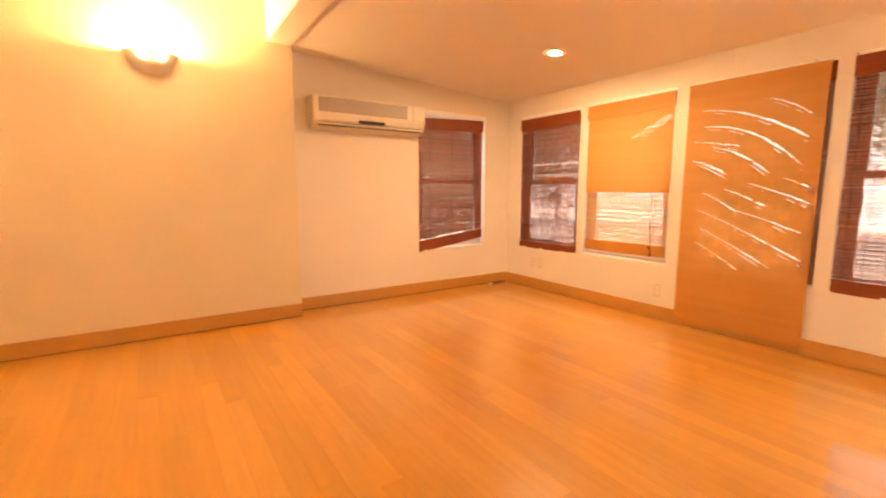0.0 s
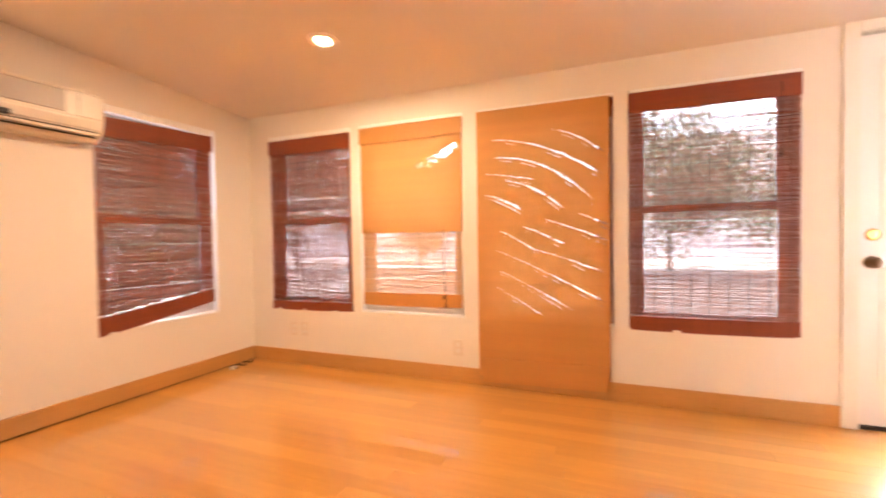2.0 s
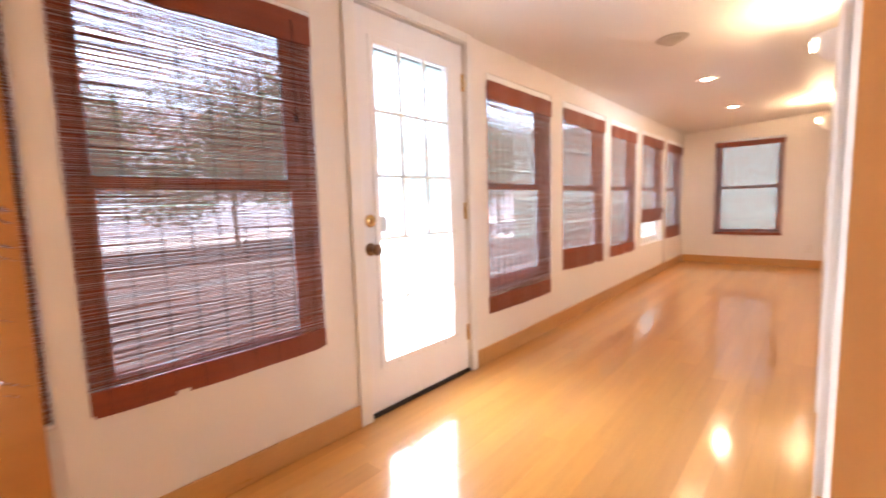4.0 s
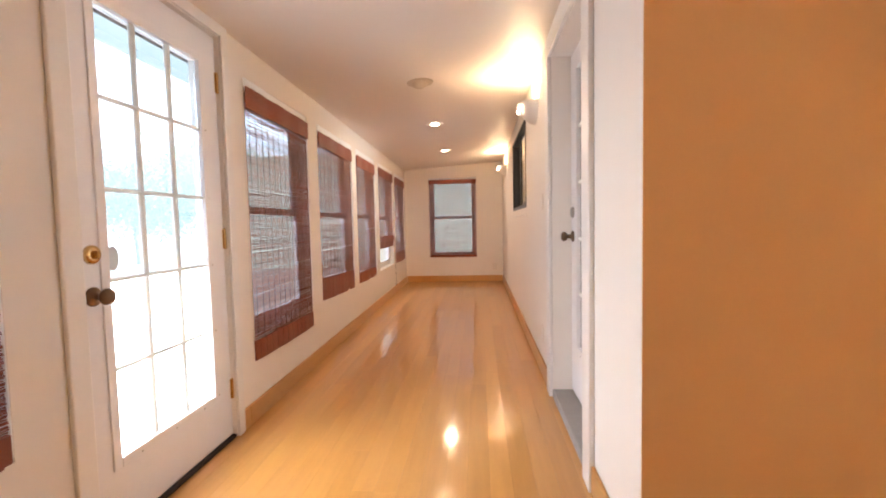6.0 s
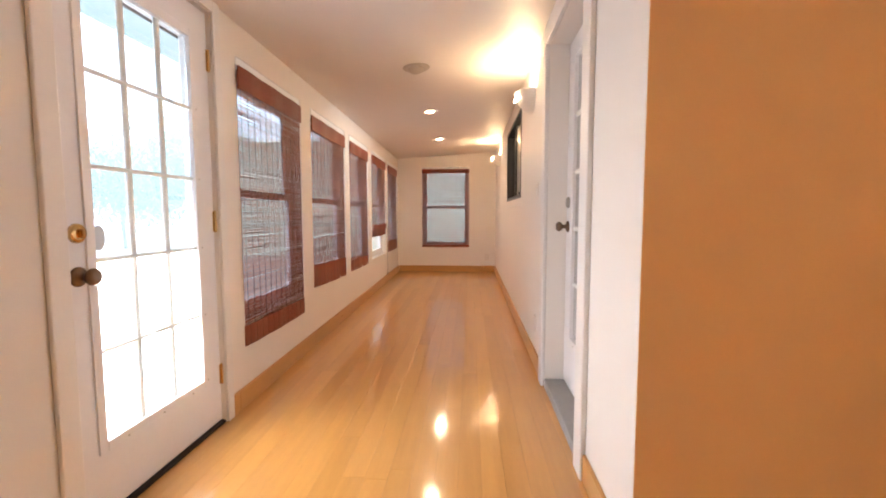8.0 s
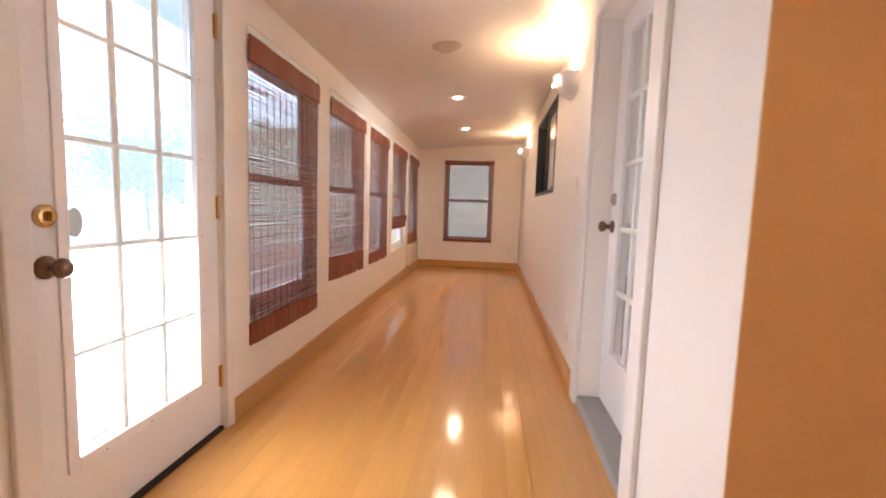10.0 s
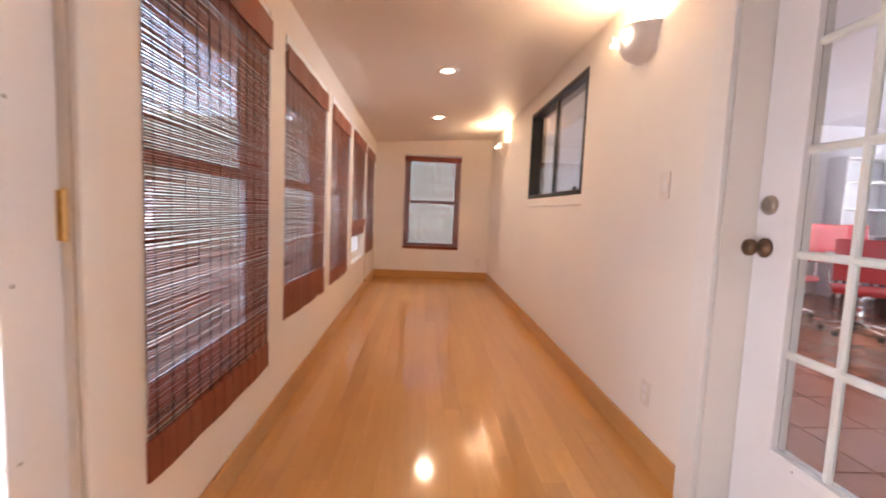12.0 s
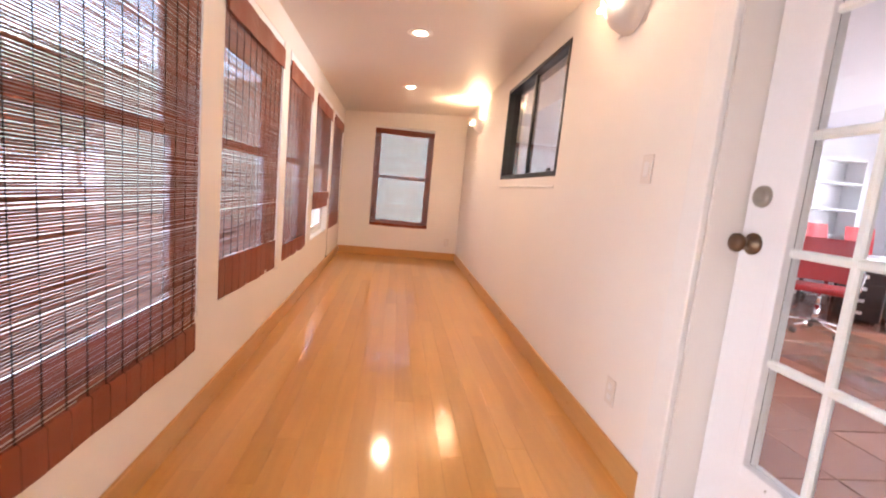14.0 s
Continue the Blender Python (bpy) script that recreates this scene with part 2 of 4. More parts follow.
def solid(name, bm, mat, label, category, m=None, group="", kind="", smooth=False):
    ob = new(name, finish(name, bm, mat, smooth))
    ob.matrix_world = m or Matrix()
    return tagged(ob, label, category, group, kind)


def wall_mesh(u0, u1, z0, z1, th, holes):
    """A slab in the plane y = 0 .. th with rectangular holes (u0, u1, z0, z1) right through it."""
    us = sorted({u0, u1, *[h[0] for h in holes], *[h[1] for h in holes]})
    zs = sorted({z0, z1, *[h[2] for h in holes], *[h[3] for h in holes]})
    bm, cache = bmesh.new(), {}

    def v(i, j, s):
        if (i, j, s) not in cache:
            cache[(i, j, s)] = bm.verts.new((us[i], th * s, zs[j]))
        return cache[(i, j, s)]

    def full(i, j):
        if not (0 <= i < len(us) - 1 and 0 <= j < len(zs) - 1):
            return False
        u, z = (us[i] + us[i + 1]) / 2, (zs[j] + zs[j + 1]) / 2
        return not any(h[0] < u < h[1] and h[2] < z < h[3] for h in holes)
    for i in range(len(us) - 1):
        for j in range(len(zs) - 1):
            if not full(i, j):
                continue
            for s in (0, 1):
                bm.faces.new((v(i, j, s), v(i + 1, j, s), v(i + 1, j + 1, s), v(i, j + 1, s)))
            for di, dj, a, b in ((-1, 0, (i, j), (i, j + 1)), (1, 0, (i + 1, j), (i + 1, j + 1)), (0, -1, (i, j), (i + 1, j)), (0, 1, (i, j + 1), (i + 1, j + 1))):
                if not full(i + di, j + dj):
                    bm.faces.new((v(*a, 0), v(*b, 0), v(*b, 1), v(*a, 1)))
    return bm


# Frames of reference of the walls: local x runs along the wall, local y out of the room, z up.
EX, NY, LY, SY, WX = 5.40, 4.44, 4.26, -6.64, 3.66
M_E = Matrix(((0, 1, 0, EX), (-1, 0, 0, 0), (0, 0, 1, 0), (0, 0, 0, 1)))      # u = -y
M_S = Matrix.Translation((EX, -0.7, 0)) @ pose(0, 0, 0, 0, 0, 0.848) @ Matrix.Translation((-EX, 0.7, 0)) @ M_E
M_N = Matrix.Translation((0, NY, 0))                                           # u = x
M_END = Matrix(((-1, 0, 0, 0), (0, -1, 0, SY), (0, 0, 1, 0), (0, 0, 0, 1)))   # u = -x
M_W = Matrix(((0, -1, 0, WX), (1, 0, 0, 0), (0, 0, 1, 0), (0, 0, 0, 1)))      # u = y
TH, TOP = 0.13, 2.8
ZB, ZT = 0.465, 1.925

EAST = [(-4.215, -3.385), (-3.305, -2.445), (-2.325, -1.45), (-1.37, -0.50)]
SOUTH = [(0.81, 1.745), (1.96, 2.985), (3.15, 4.08), (4.28, 5.34), (5.52, 6.50)]
DOOR_E = (-0.262, 0.580, 0.0, 2.06)
DOOR_W = (-1.155, -0.288, 0.0, 2.08)
IW = (-4.07, -2.57, 1.235, 2.065)

# ---- large structure ----
solid("wall_east", wall_mesh(-NY - TH, 0.7, -0.2, TOP, TH, [(a, b, ZB, ZT) for a, b in EAST] + [DOOR_E]), WALL,
      "warm white painted wall with windows and a door", "wall", M_E, kind="structure")
solid("wall_east_corridor", wall_mesh(0.7, 6.9, -0.2, TOP, TH, [(a, b, ZB, ZT + 0.015) for a, b in SOUTH]), WALL,
      "warm white painted corridor wall with five windows", "wall", M_S, kind="structure")
solid("wall_north", wall_mesh(2.66, EX, -0.2, TOP, TH, [(4.16, 5.045, ZB, 1.93)]), WALL, "warm white painted wall with one window", "wall", M_N, kind="structure")
solid("wall_north_near", wall_mesh(-1.2, 2.86, -0.2, TOP, 0.178, []), CREAM, "cream painted wall beside the recess", "wall",
      Matrix.Translation((0, LY, 0)), kind="structure")
solid("wall_end", wall_mesh(-5.62, -WX + 0.17, -0.2, TOP, TH, [(-5.035, -4.143, ZB, 1.95)]), WALL, "warm white corridor end wall with a window", "wall", M_END, kind="structure")
solid("wall_west", wall_mesh(SY, 0.327, -0.2, TOP, 0.17, [DOOR_W, IW]), WALL, "warm white corridor wall with a door and inner window", "wall", M_W, kind="structure")
solid("wall_stub", bx(2.55, WX - 0.001, 0.211, 0.33, -0.2, TOP), TAN, "tan painted wall end facing the room", "wall", kind="structure")
solid("wall_hall", bx(2.55, 2.67, -0.75, 0.21, -0.2, TOP), WALL, "plain painted wall of the hall", "wall", kind="structure")
solid("wall_south", bx(-3.3, 2.549, -0.75, -0.63, -0.2, TOP), WALL, "plain painted wall behind the room", "wall", kind="structure")
solid("wall_room_west", bx(-1.32, -1.201, -0.629, 4.44, -0.2, TOP), WALL, "plain painted wall of the room", "wall", kind="structure")


def ceil_z(x):
    return 2.115 + 0.066 * (EX - x)


bm = bmesh.new()
cv = [bm.verts.new((x, y, ceil_z(x) + dz)) for x in (2.80, 5.60) for y in (-6.9, 4.6) for dz in (0, 0.1)]
for f in ((0, 1, 3, 2), (4, 6, 7, 5), (0, 4, 5, 1), (2, 3, 7, 6), (0, 2, 6, 4), (1, 5, 7, 3)):
    bm.faces.new([cv[i] for i in f])
solid("ceiling", bm, CEIL, "smooth painted ceiling sloping down to the windows", "ceiling", kind="structure")
solid("ceiling_room", bx(-1.3, 2.75, -0.7, 4.4, 2.64, 2.74), CEIL, "painted flat ceiling of the room", "ceiling", kind="structure")
solid("beam", bx(2.665, 2.855, 0.331, LY - 0.001, 2.264, 2.78, bevel=0.006), CEIL, "painted header beam between the ceilings", "beam", kind="structure")


def baseboard(u0, u1, m, h=0.115, gap=False):
    bb = bmesh.new()
    box(bb, u0, u1, -0.016, -0.001, 0.006 if gap else 0.001, h, bevel=0.004, seg=2)
    ob = solid("baseboard", bb, BASE, "tan bamboo baseboard along the wall", "baseboard", m, kind="structure")
    if gap:
        # Near-black strip paints the shade in the gap below the board.
        part("shadow_gap", bx(u0, u1, -0.010, -0.001, 0.001, 0.006), GAP, ob)
    return ob


baseboard(-NY + 0.016, -0.339, M_E)
baseboard(0.640, 0.70, M_E)
baseboard(0.70, 6.62, M_S)
baseboard(2.862, EX - 0.002, M_N, gap=True)
baseboard(-1.2, 2.858, Matrix.Translation((0, LY, 0)), gap=True)
baseboard(-5.47, -WX - 0.017, M_END)
baseboard(SY + 0.002, -1.262, M_W)
baseboard(-0.168, 0.328, M_W)
baseboard(-WX + 0.002, -2.67, Matrix(((-1, 0, 0, 0), (0, -1, 0, 0.33), (0, 0, 1, 0), (0, 0, 0, 1))))


def casing(u0, u1, z1, m, w=0.07, w0=0.07, proud=0.018, label="white painted door casing"):
    ob = thing("trim", label, "trim", m, kind="structure")
    part("side_casing", bx(u0 - w0, u0 - 0.002, -proud, -0.001, 0, z1 + w, bevel=0.005, seg=2), TRIM, ob)
    part("side_casing", bx(u1 + 0.002, u1 + w, -proud, -0.001, 0, z1 + w, bevel=0.005, seg=2), TRIM, ob)
    part("head_casing", bx(u0 - 0.001, u1 + 0.001, -proud, -0.001, z1 + 0.002, z1 + w, bevel=0.005, seg=2), TRIM, ob)
    return ob


# ---- windows ----
win_count = [0]


def window(u0, u1, z0, z1, m):
    """White double-hung window in the outer half of the wall."""
    win_count[0] += 1
    w = thing("window_%d" % win_count[0], "white vinyl double-hung window", "window", m, kind="structure")
    f = bmesh.new()
    for a in ((u0 + 0.001, u0 + 0.04, z0 + 0.001, z1 - 0.001), (u1 - 0.04, u1 - 0.001, z0 + 0.001, z1 - 0.001), (u0 + 0.04, u1 - 0.04, z1 - 0.04, z1 - 0.001),
              (u0 + 0.04, u1 - 0.04, z0 + 0.001, z0 + 0.045)):
        box(f, a[0], a[1], 0.06, 0.125, a[2], a[3], bevel=0.004)
    part("window_frame", f, VINYL, w)
    zm = (z0 + z1) / 2
    for nm, a, b, v in (("upper_sash", zm - 0.02, z1 - 0.04, 0.095), ("lower_sash", z0 + 0.045, zm + 0.025, 0.066)):
        s = bmesh.new()
        box(s, u0 + 0.042, u0 + 0.09, v, v + 0.028, a, b, bevel=0.004), box(s, u1 - 0.09, u1 - 0.042, v, v + 0.028, a, b, bevel=0.004)
        box(s, u0 + 0.09, u1 - 0.09, v, v + 0.028, a, a + 0.045, bevel=0.004), box(s, u0 + 0.09, u1 - 0.09, v, v + 0.028, b - 0.045, b, bevel=0.004)
        so = part(nm, s, VINYL, w)
        g = part("pane", bx(u0 + 0.089, u1 - 0.089, v + 0.012, v + 0.016, a + 0.044, b - 0.044), GLASS, so)
        g.visible_shadow = False
    part("jamb_liner", bx(u0 + 0.001, u0 + 0.004, 0.001, 0.059, z0 + 0.015, z1 - 0.005), DAYLIT_VINYL, w)
    part("jamb_liner", bx(u1 - 0.004, u1 - 0.001, 0.001, 0.059, z0 + 0.015, z1 - 0.005), DAYLIT_VINYL, w)
    part("head_liner", bx(u0 + 0.001, u1 - 0.001, 0.001, 0.059, z1 - 0.004, z1 - 0.001), DAYLIT_VINYL, w)
    part("window_sill", bx(u0 + 0.002, u1 - 0.002, 0.001, 0.06, z0 + 0.001, z0 + 0.014, bevel=0.003), DAYLIT_VINYL, w)
    return w


def weave(u0, u1, zfun, z1, v, pitch, fill, rng, segs=8, wob=0.0005, loose=0.012):
    """Loose horizontal sticks from z1 down to zfun(u)."""
    vs, fs = [], []
    zlow = min(zfun(u0), zfun(u1))
    z = z1
    while z > zlow + 0.004:
        h = pitch * fill * rng.uniform(0.92, 1.06)
        ua, ub = u0 + rng.uniform(-0.003, 0.003), u1 + rng.uniform(-0.003, 0.003)
        ph, tilt, dv = rng.uniform(0, 6.28), rng.uniform(-0.0009, 0.0009), rng.uniform(-0.001, 0.001)
        k0 = len(vs)
        cnt = 0
        for i in range(segs + 1):
            u = ua + (ub - ua) * i / segs
            zz = z + tilt * (2 * i / segs - 1) + wob * math.sin(ph + 9 * i / segs) + rng.uniform(-0.0004, 0.0004)
            if zz < zfun(u) + 0.003:
                continue
            cnt += 1
            vs += [(u, v + dv - 0.0012, zz + h / 2), (u, v + dv - 0.0012, zz - h / 2), (u, v + dv + 0.0012, zz - h / 2), (u, v + dv + 0.0012, zz + h / 2)]
        for i in range(cnt - 1):
            a, b = k0 + 4 * i, k0 + 4 * i + 4
            fs += [(a + j, a + (j + 1) % 4, b + (j + 1) % 4, b + j) for j in range(4)]
        z -= pitch * (rng.uniform(1.2, 1.6) if rng.random() < loose else rng.uniform(0.95, 1.05))
    return vs, fs


def pydata(name, vs, fs, mat, parent, kind="", label=""):
    me = bpy.data.meshes.new(name)
    me.from_pydata(vs, [], fs)
    me.materials.append(mat)
    ob = new(name, me)
    ob.parent = parent
    return tagged(ob, label, kind=kind)


def band(u0, u1, za0, za1, zb0, zb1, v, th=0.008, n=10, sag=0.006, rng=None):
    """A cloth-like woven band, with its lower and upper edge at each end."""
    bm = bmesh.new()
    rows = []
    for i in range(n + 1):
        t = i / n
        u = u0 + (u1 - u0) * t
        lo, hi = za0 + (zb0 - za0) * t - sag * math.sin(math.pi * t), za1 + (zb1 - za1) * t
        w = 0.003 * math.sin(5 * t * math.pi + u * 3)
        rows.append([bm.verts.new((u, v + w + dv, z)) for dv, z in ((0, lo), (0, hi), (th, hi), (th, lo))])
    for a, b in zip(rows, rows[1:]):
        for j in range(4):
            bm.faces.new((a[j], a[(j + 1) % 4], b[(j + 1) % 4], b[j]))
    bm.faces.new(rows[0]), bm.faces.new(rows[-1][::-1])
    return bm


def dark_blind(u0, u1, z1, zl, zr, m, seed, label, v=0.004, pitch=0.0052, fill=0.67, val=0.12, low=0.085, lowr=None, cords=8, roll=0, droop=0.0, ztop=0.0, loose=0.012):
    rng = random.Random(seed)
    b = thing("bamboo_blind", label, "window blind", m, group="bamboo blinds at the windows")
    part("valance", band(u0, u1, z1 - val - droop, z1 - droop, z1 - val, z1, v - 0.018, n=14, sag=0.004), DARKBAND, b, "dense folded valance")
    lowr = low if lowr is None else lowr
    if ztop:
        # Added strip that stands in for the daylit top of the reveal.
        part("headrail", bx(u0 + 0.006, u1 + 0.003, -0.004, 0.03, z1 + 0.004, ztop - 0.003, bevel=0.002), DAYLIT_VINYL, b, "white strip added for the daylit reveal")
    zf = lambda u: zl + low + (zr + lowr - zl - low) * (u - u0) / (u1 - u0)
    vs, fs = weave(u0 + 0.003, u1 - 0.003, zf, z1 - 0.03 - droop, v, pitch, fill, rng, loose=loose)
    pydata("slats", vs, fs, DARKBAM, b, kind="stuff", label="loosely woven reddish-brown bamboo sticks")
    part("bottom_band", band(u0, u1, zl, zl + low, zr, zr + lowr, v - 0.006, n=10, th=0.012), DARKBAND, b)
    for k in range(roll):
        part("fold", band(u0, u1, zl + low + 0.07 * k, zl + low + 0.07 * k + 0.08, zr + low + 0.07 * k, zr + low + 0.07 * k + 0.08, v - 0.02 - 0.006 * k), DARKBAND, b)
    for k in range(cords):
        u = u0 + (u1 - u0) * (k + 0.5) / cords
        cb = bmesh.new()
        tube(cb, [(u + 0.001 * math.sin(4 * i), v - 0.0035, z1 - 0.03 - (z1 - 0.03 - zf(u)) * i / 6) for i in range(7)], 0.0017, 5)
        part("cord", cb, CORD, b)
        if cords > 6:
            lb = bmesh.new()
            zb = zl + (zr - zl) * (u - u0) / (u1 - u0)
            tube(lb, [(u, v - 0.0035, zf(u) + 0.004), (u + 0.001, v - 0.0135, zf(u) - 0.004), (u + 0.001, v - 0.0135, zb + 0.004)], 0.0008, 5)
            part("cord", lb, CORD, b)
    return b


def pull_cord(u, z1, z0, v, m, mat=CORD, label="thin hanging blind cord with a knot"):
    c = bmesh.new()
    tube(c, [(u + 0.004 * math.sin(i), v - 0.003 * math.sin(2 * i), z1 - (z1 - z0) * i / 8) for i in range(9)], 0.002, 6)
    c2 = thing("pull_cord", label, "blind cord", m)
    part("line", c, mat, c2)
    k = bmesh.new()
    lathe(k, [(0.0, 0.0), (0.006, 0.004), (0.008, 0.02), (0.003, 0.035), (0.0, 0.036)], Matrix.Translation((u, v, z0 - 0.03)), 10)
    part("tassel", k, mat, c2, smooth=True)
    return c2


for a, b in EAST:
    window(a, b, ZB, ZT, M_E)
for a, b in EAST:
    sky_portal("window_skylight", M_E @ Matrix.Translation(((a + b) / 2, 0.134, (ZB + ZT) / 2)) @ pose(0, 0, 0, -90, 0, 0), b - a - 0.03, ZT - ZB - 0.03, WINDOW_SKY * 0.45)
for a, b in SOUTH:
    window(a, b, ZB, ZT + 0.015, M_S)
    sky_portal("window_skylight", M_S @ Matrix.Translation(((a + b) / 2, 0.134, (ZB + ZT) / 2)) @ pose(0, 0, 0, -90, 0, 0), b - a - 0.03, ZT - ZB - 0.03, WINDOW_SKY)
window(4.16, 5.045, ZB, 1.93, M_N)
window(-5.035, -4.143, ZB, 1.95, M_END)
sky_portal("window_skylight", M_N @ Matrix.Translation((4.60, 0.134, (ZB + ZT) / 2)) @ pose(0, 0, 0, -90, 0, 0), 0.85, ZT - ZB - 0.03, WINDOW_SKY * 0.3)
sky_portal("window_skylight", M_END @ Matrix.Translation((-4.589, 0.134, (ZB + 1.95) / 2)) @ pose(0, 0, 0, -90, 0, 0), 0.86, 1.92 - ZB, WINDOW_SKY * 0.5)

BL = "dark reddish-brown woven bamboo blind"
dark_blind(4.165, 5.005, 1.875, 0.445, 0.565, M_N, 1, BL + " hanging askew in the window", ztop=1.93, low=0.12, lowr=0.10, cords=3, fill=0.92, droop=0.035)
dark_blind(-4.21, -3.39, 1.885, 0.455, 0.465, M_E, 2, BL + " lowered over the window", ztop=1.925, low=0.07, cords=4, fill=0.9)
dark_blind(-1.365, -0.505, 1.90, 0.455, 0.46, M_E, 3, BL + " lowered, with black cords", ztop=1.925, low=0.085, cords=9, fill=0.74, pitch=0.006)
dark_blind(0.80, 1.715, 1.885, 0.335, 0.325, M_S, 4, BL + " hanging below the window sill", low=0.115, cords=12, v=-0.004, pitch=0.0078, fill=0.69, loose=0.06, ztop=1.935)
dark_blind(1.965, 2.945, 1.88, 0.475, 0.445, M_S, 5, BL + " with a deep bottom band", low=0.19, cords=10, pitch=0.008, fill=0.74, ztop=1.935)
dark_blind(3.155, 4.03, 1.87, 0.455, 0.445, M_S, 6, BL + " with a deep bottom band", low=0.12, cords=8, pitch=0.009, fill=0.74, ztop=1.935)
dark_blind(4.285, 5.29, 1.88, 0.77, 0.77, M_S, 7, BL + " drawn up part way", low=0.09, cords=8, roll=1, pitch=0.008, ztop=1.935)
dark_blind(5.525, 6.455, 1.88, 0.47, 0.46, M_S, 8, BL + " lowered over the last window", low=0.18, cords=8, pitch=0.008, ztop=1.935)
dark_blind(-5.03, -4.148, 1.915, 0.465, 0.465, M_END, 9, BL + " lowered on the end wall", low=0.045, val=0.075, cords=9, fill=0.68)


def holed_panel(u0, u1, z0, z1, v, nu, nz, hole, wave=0.004, th=0.003):
    """A woven sheet whose parted weave leaves real slits where hole(s, t) is true; s, t run 0..1 across and down."""
    vs, fs = [], []
    for j in range(nz + 1):
        for i in range(nu + 1):
            s, t = i / nu, j / nz
            vs.append((u0 + (u1 - u0) * s, v + wave * math.sin(9 * t + 2 * s) * 0.5 + 0.0006 * (j % 2), z1 - (z1 - z0) * t))
    for j in range(nz):
        for i in range(nu):
            if not hole((i + 0.5) / nu, (j + 0.5) / nz):
                a = j * (nu + 1) + i
                fs.append((a, a + 1, a + nu + 2, a + nu + 1))
    return vs, fs


# Each slit: where it starts and ends across the sheet, its drop at both ends, how much it bows, its width.
SLITS = [(0.60, 0.97, 0.095, 0.19, 1.5, 1.2), (0.13, 0.97, 0.112, 0.27, 1.8, 1.2), (0.13, 0.90, 0.178, 0.355, 2.2, 1.3), (0.07, 0.46, 0.236, 0.266, 1.3, 0.9),
         (0.24, 0.68, 0.268, 0.375, 1.7, 1.4), (0.07, 0.36, 0.316, 0.375, 1.5, 1.5), (0.78, 0.99, 0.395, 0.435, 1.1, 1.0), (0.54, 0.99, 0.412, 0.49, 1.1, 1.2),
         (0.36, 0.68, 0.434, 0.50, 1.1, 1.1), (0.17, 0.47, 0.448, 0.525, 1.2, 1.3), (0.15, 0.98, 0.522, 0.705, 1.1, 0.7), (0.45, 0.96, 0.52, 0.60, 1.2, 0.6),
         (0.18, 0.74, 0.60, 0.735, 1.1, 0.55), (0.14, 0.52, 0.66, 0.76, 1.1, 0.4)]


def streaks(s, t):
    """Slits in the long tan blind: arcs that start level and fall away to one side."""
    for k, (s0, s1, t0, t1, bow, wide) in enumerate(SLITS):
        if not s0 < s < s1 or not t0 - 0.03 < t < t1 + 0.03:
            continue
        q = (s - s0) / (s1 - s0)
        line = t0 + (t1 - t0) * q ** bow + 0.003 * noise.noise((s * 14, k * 5.0, 3)) + 0.0012 * noise.noise((s * 60, k * 5.0, 8))
        width = 0.0052 * wide * (0.28 + 0.72 * q) * min(1.0, 9 * (1 - q)) * (0.45 + 1.1 * abs(noise.noise((s * 7 + k * 9.1, k * 3.3, 0))))
        side = line + 0.011 + 0.008 * q
        faint = abs(t - side) < 0.35 * width and noise.noise((s * 9 + 13 * k, k * 2.7, 5)) > 0.05
        if faint or abs(t - line) < width and noise.noise((s * 30 + 31 * k, t * 160, 7)) > -0.38:
            return True
    return False


def corner_streaks(s, t):
    for k in range(4):
        line = 0.16 + 0.018 * k + (0.50 + 0.03 * k) * (1 - s) + 0.012 * noise.noise((s * 20, k * 3.0, 1))
        if 0.55 + 0.05 * k < s < 0.99 and abs(t - line) < 0.004 and noise.noise((s * 22 + 17 * k, k, 2)) > -0.08:
            return True
    return False


tb = thing("long_tan_blind", "tan woven blind hanging from window to floor", "window blind", M_E)
vs, fs = holed_panel(-2.335, -1.475, 0.075, 1.905, -0.022, 170, 640, streaks)
pydata("woven_sheet", vs, fs, TANWEAVE, tb, label="tan woven sheet with bright slits")
# Unseen translucent sheet, added so the slits glow evenly white.
pydata("liner", [(-2.30, 0.012, 0.47), (-1.56, 0.012, 0.47), (-1.56, 0.012, 1.90), (-2.30, 0.012, 1.90), (-2.30, 0.014, 0.47), (-1.56, 0.014, 0.47), (-1.56, 0.014, 1.90), (-2.30, 0.014, 1.90)],
       [(0, 1, 2, 3), (7, 6, 5, 4), (0, 4, 5, 1), (1, 5, 6, 2), (2, 6, 7, 3), (3, 7, 4, 0)], SLIT_DIFFUSER, tb, label="unseen white sheet added to brighten the slits")
part("bottom_band", band(-2.30, -1.49, 0.035, 0.20, 0.055, 0.215, -0.034, th=0.006, n=12, sag=0.0), TANWEAVE, tb)
for zz in (0.72, 1.02, 1.30):
    part("stitch_line", band(-2.32, -1.485, zz, zz + 0.004, zz + 0.01, zz + 0.014, -0.030, th=0.003, n=12), TANWEAVE, tb)
dark_blind(-1.55, -1.452, 1.90, 0.325, 0.325, M_E, 10, BL + " bunched behind a tan blind", ztop=1.925, low=0.1, cords=1, v=0.02)

# The tan blinds get the same added strip for the daylit reveal.
part("headrail", bx(-2.32, -1.56, -0.006, 0.03, 1.906, 1.923, bevel=0.002), DAYLIT_VINYL, tb, "white strip added for the daylit reveal")
sb = thing("short_tan_blind", "tan woven blind half drawn over the window", "window blind", M_E)
part("headrail", bx(-3.30, -2.45, -0.006, 0.03, 1.901, 1.923, bevel=0.002), DAYLIT_VINYL, sb, "white strip added for the daylit reveal")
part("valance", band(-3.30, -2.45, 1.775, 1.895, 1.785, 1.900, -0.012, n=10), TANWEAVE, sb)
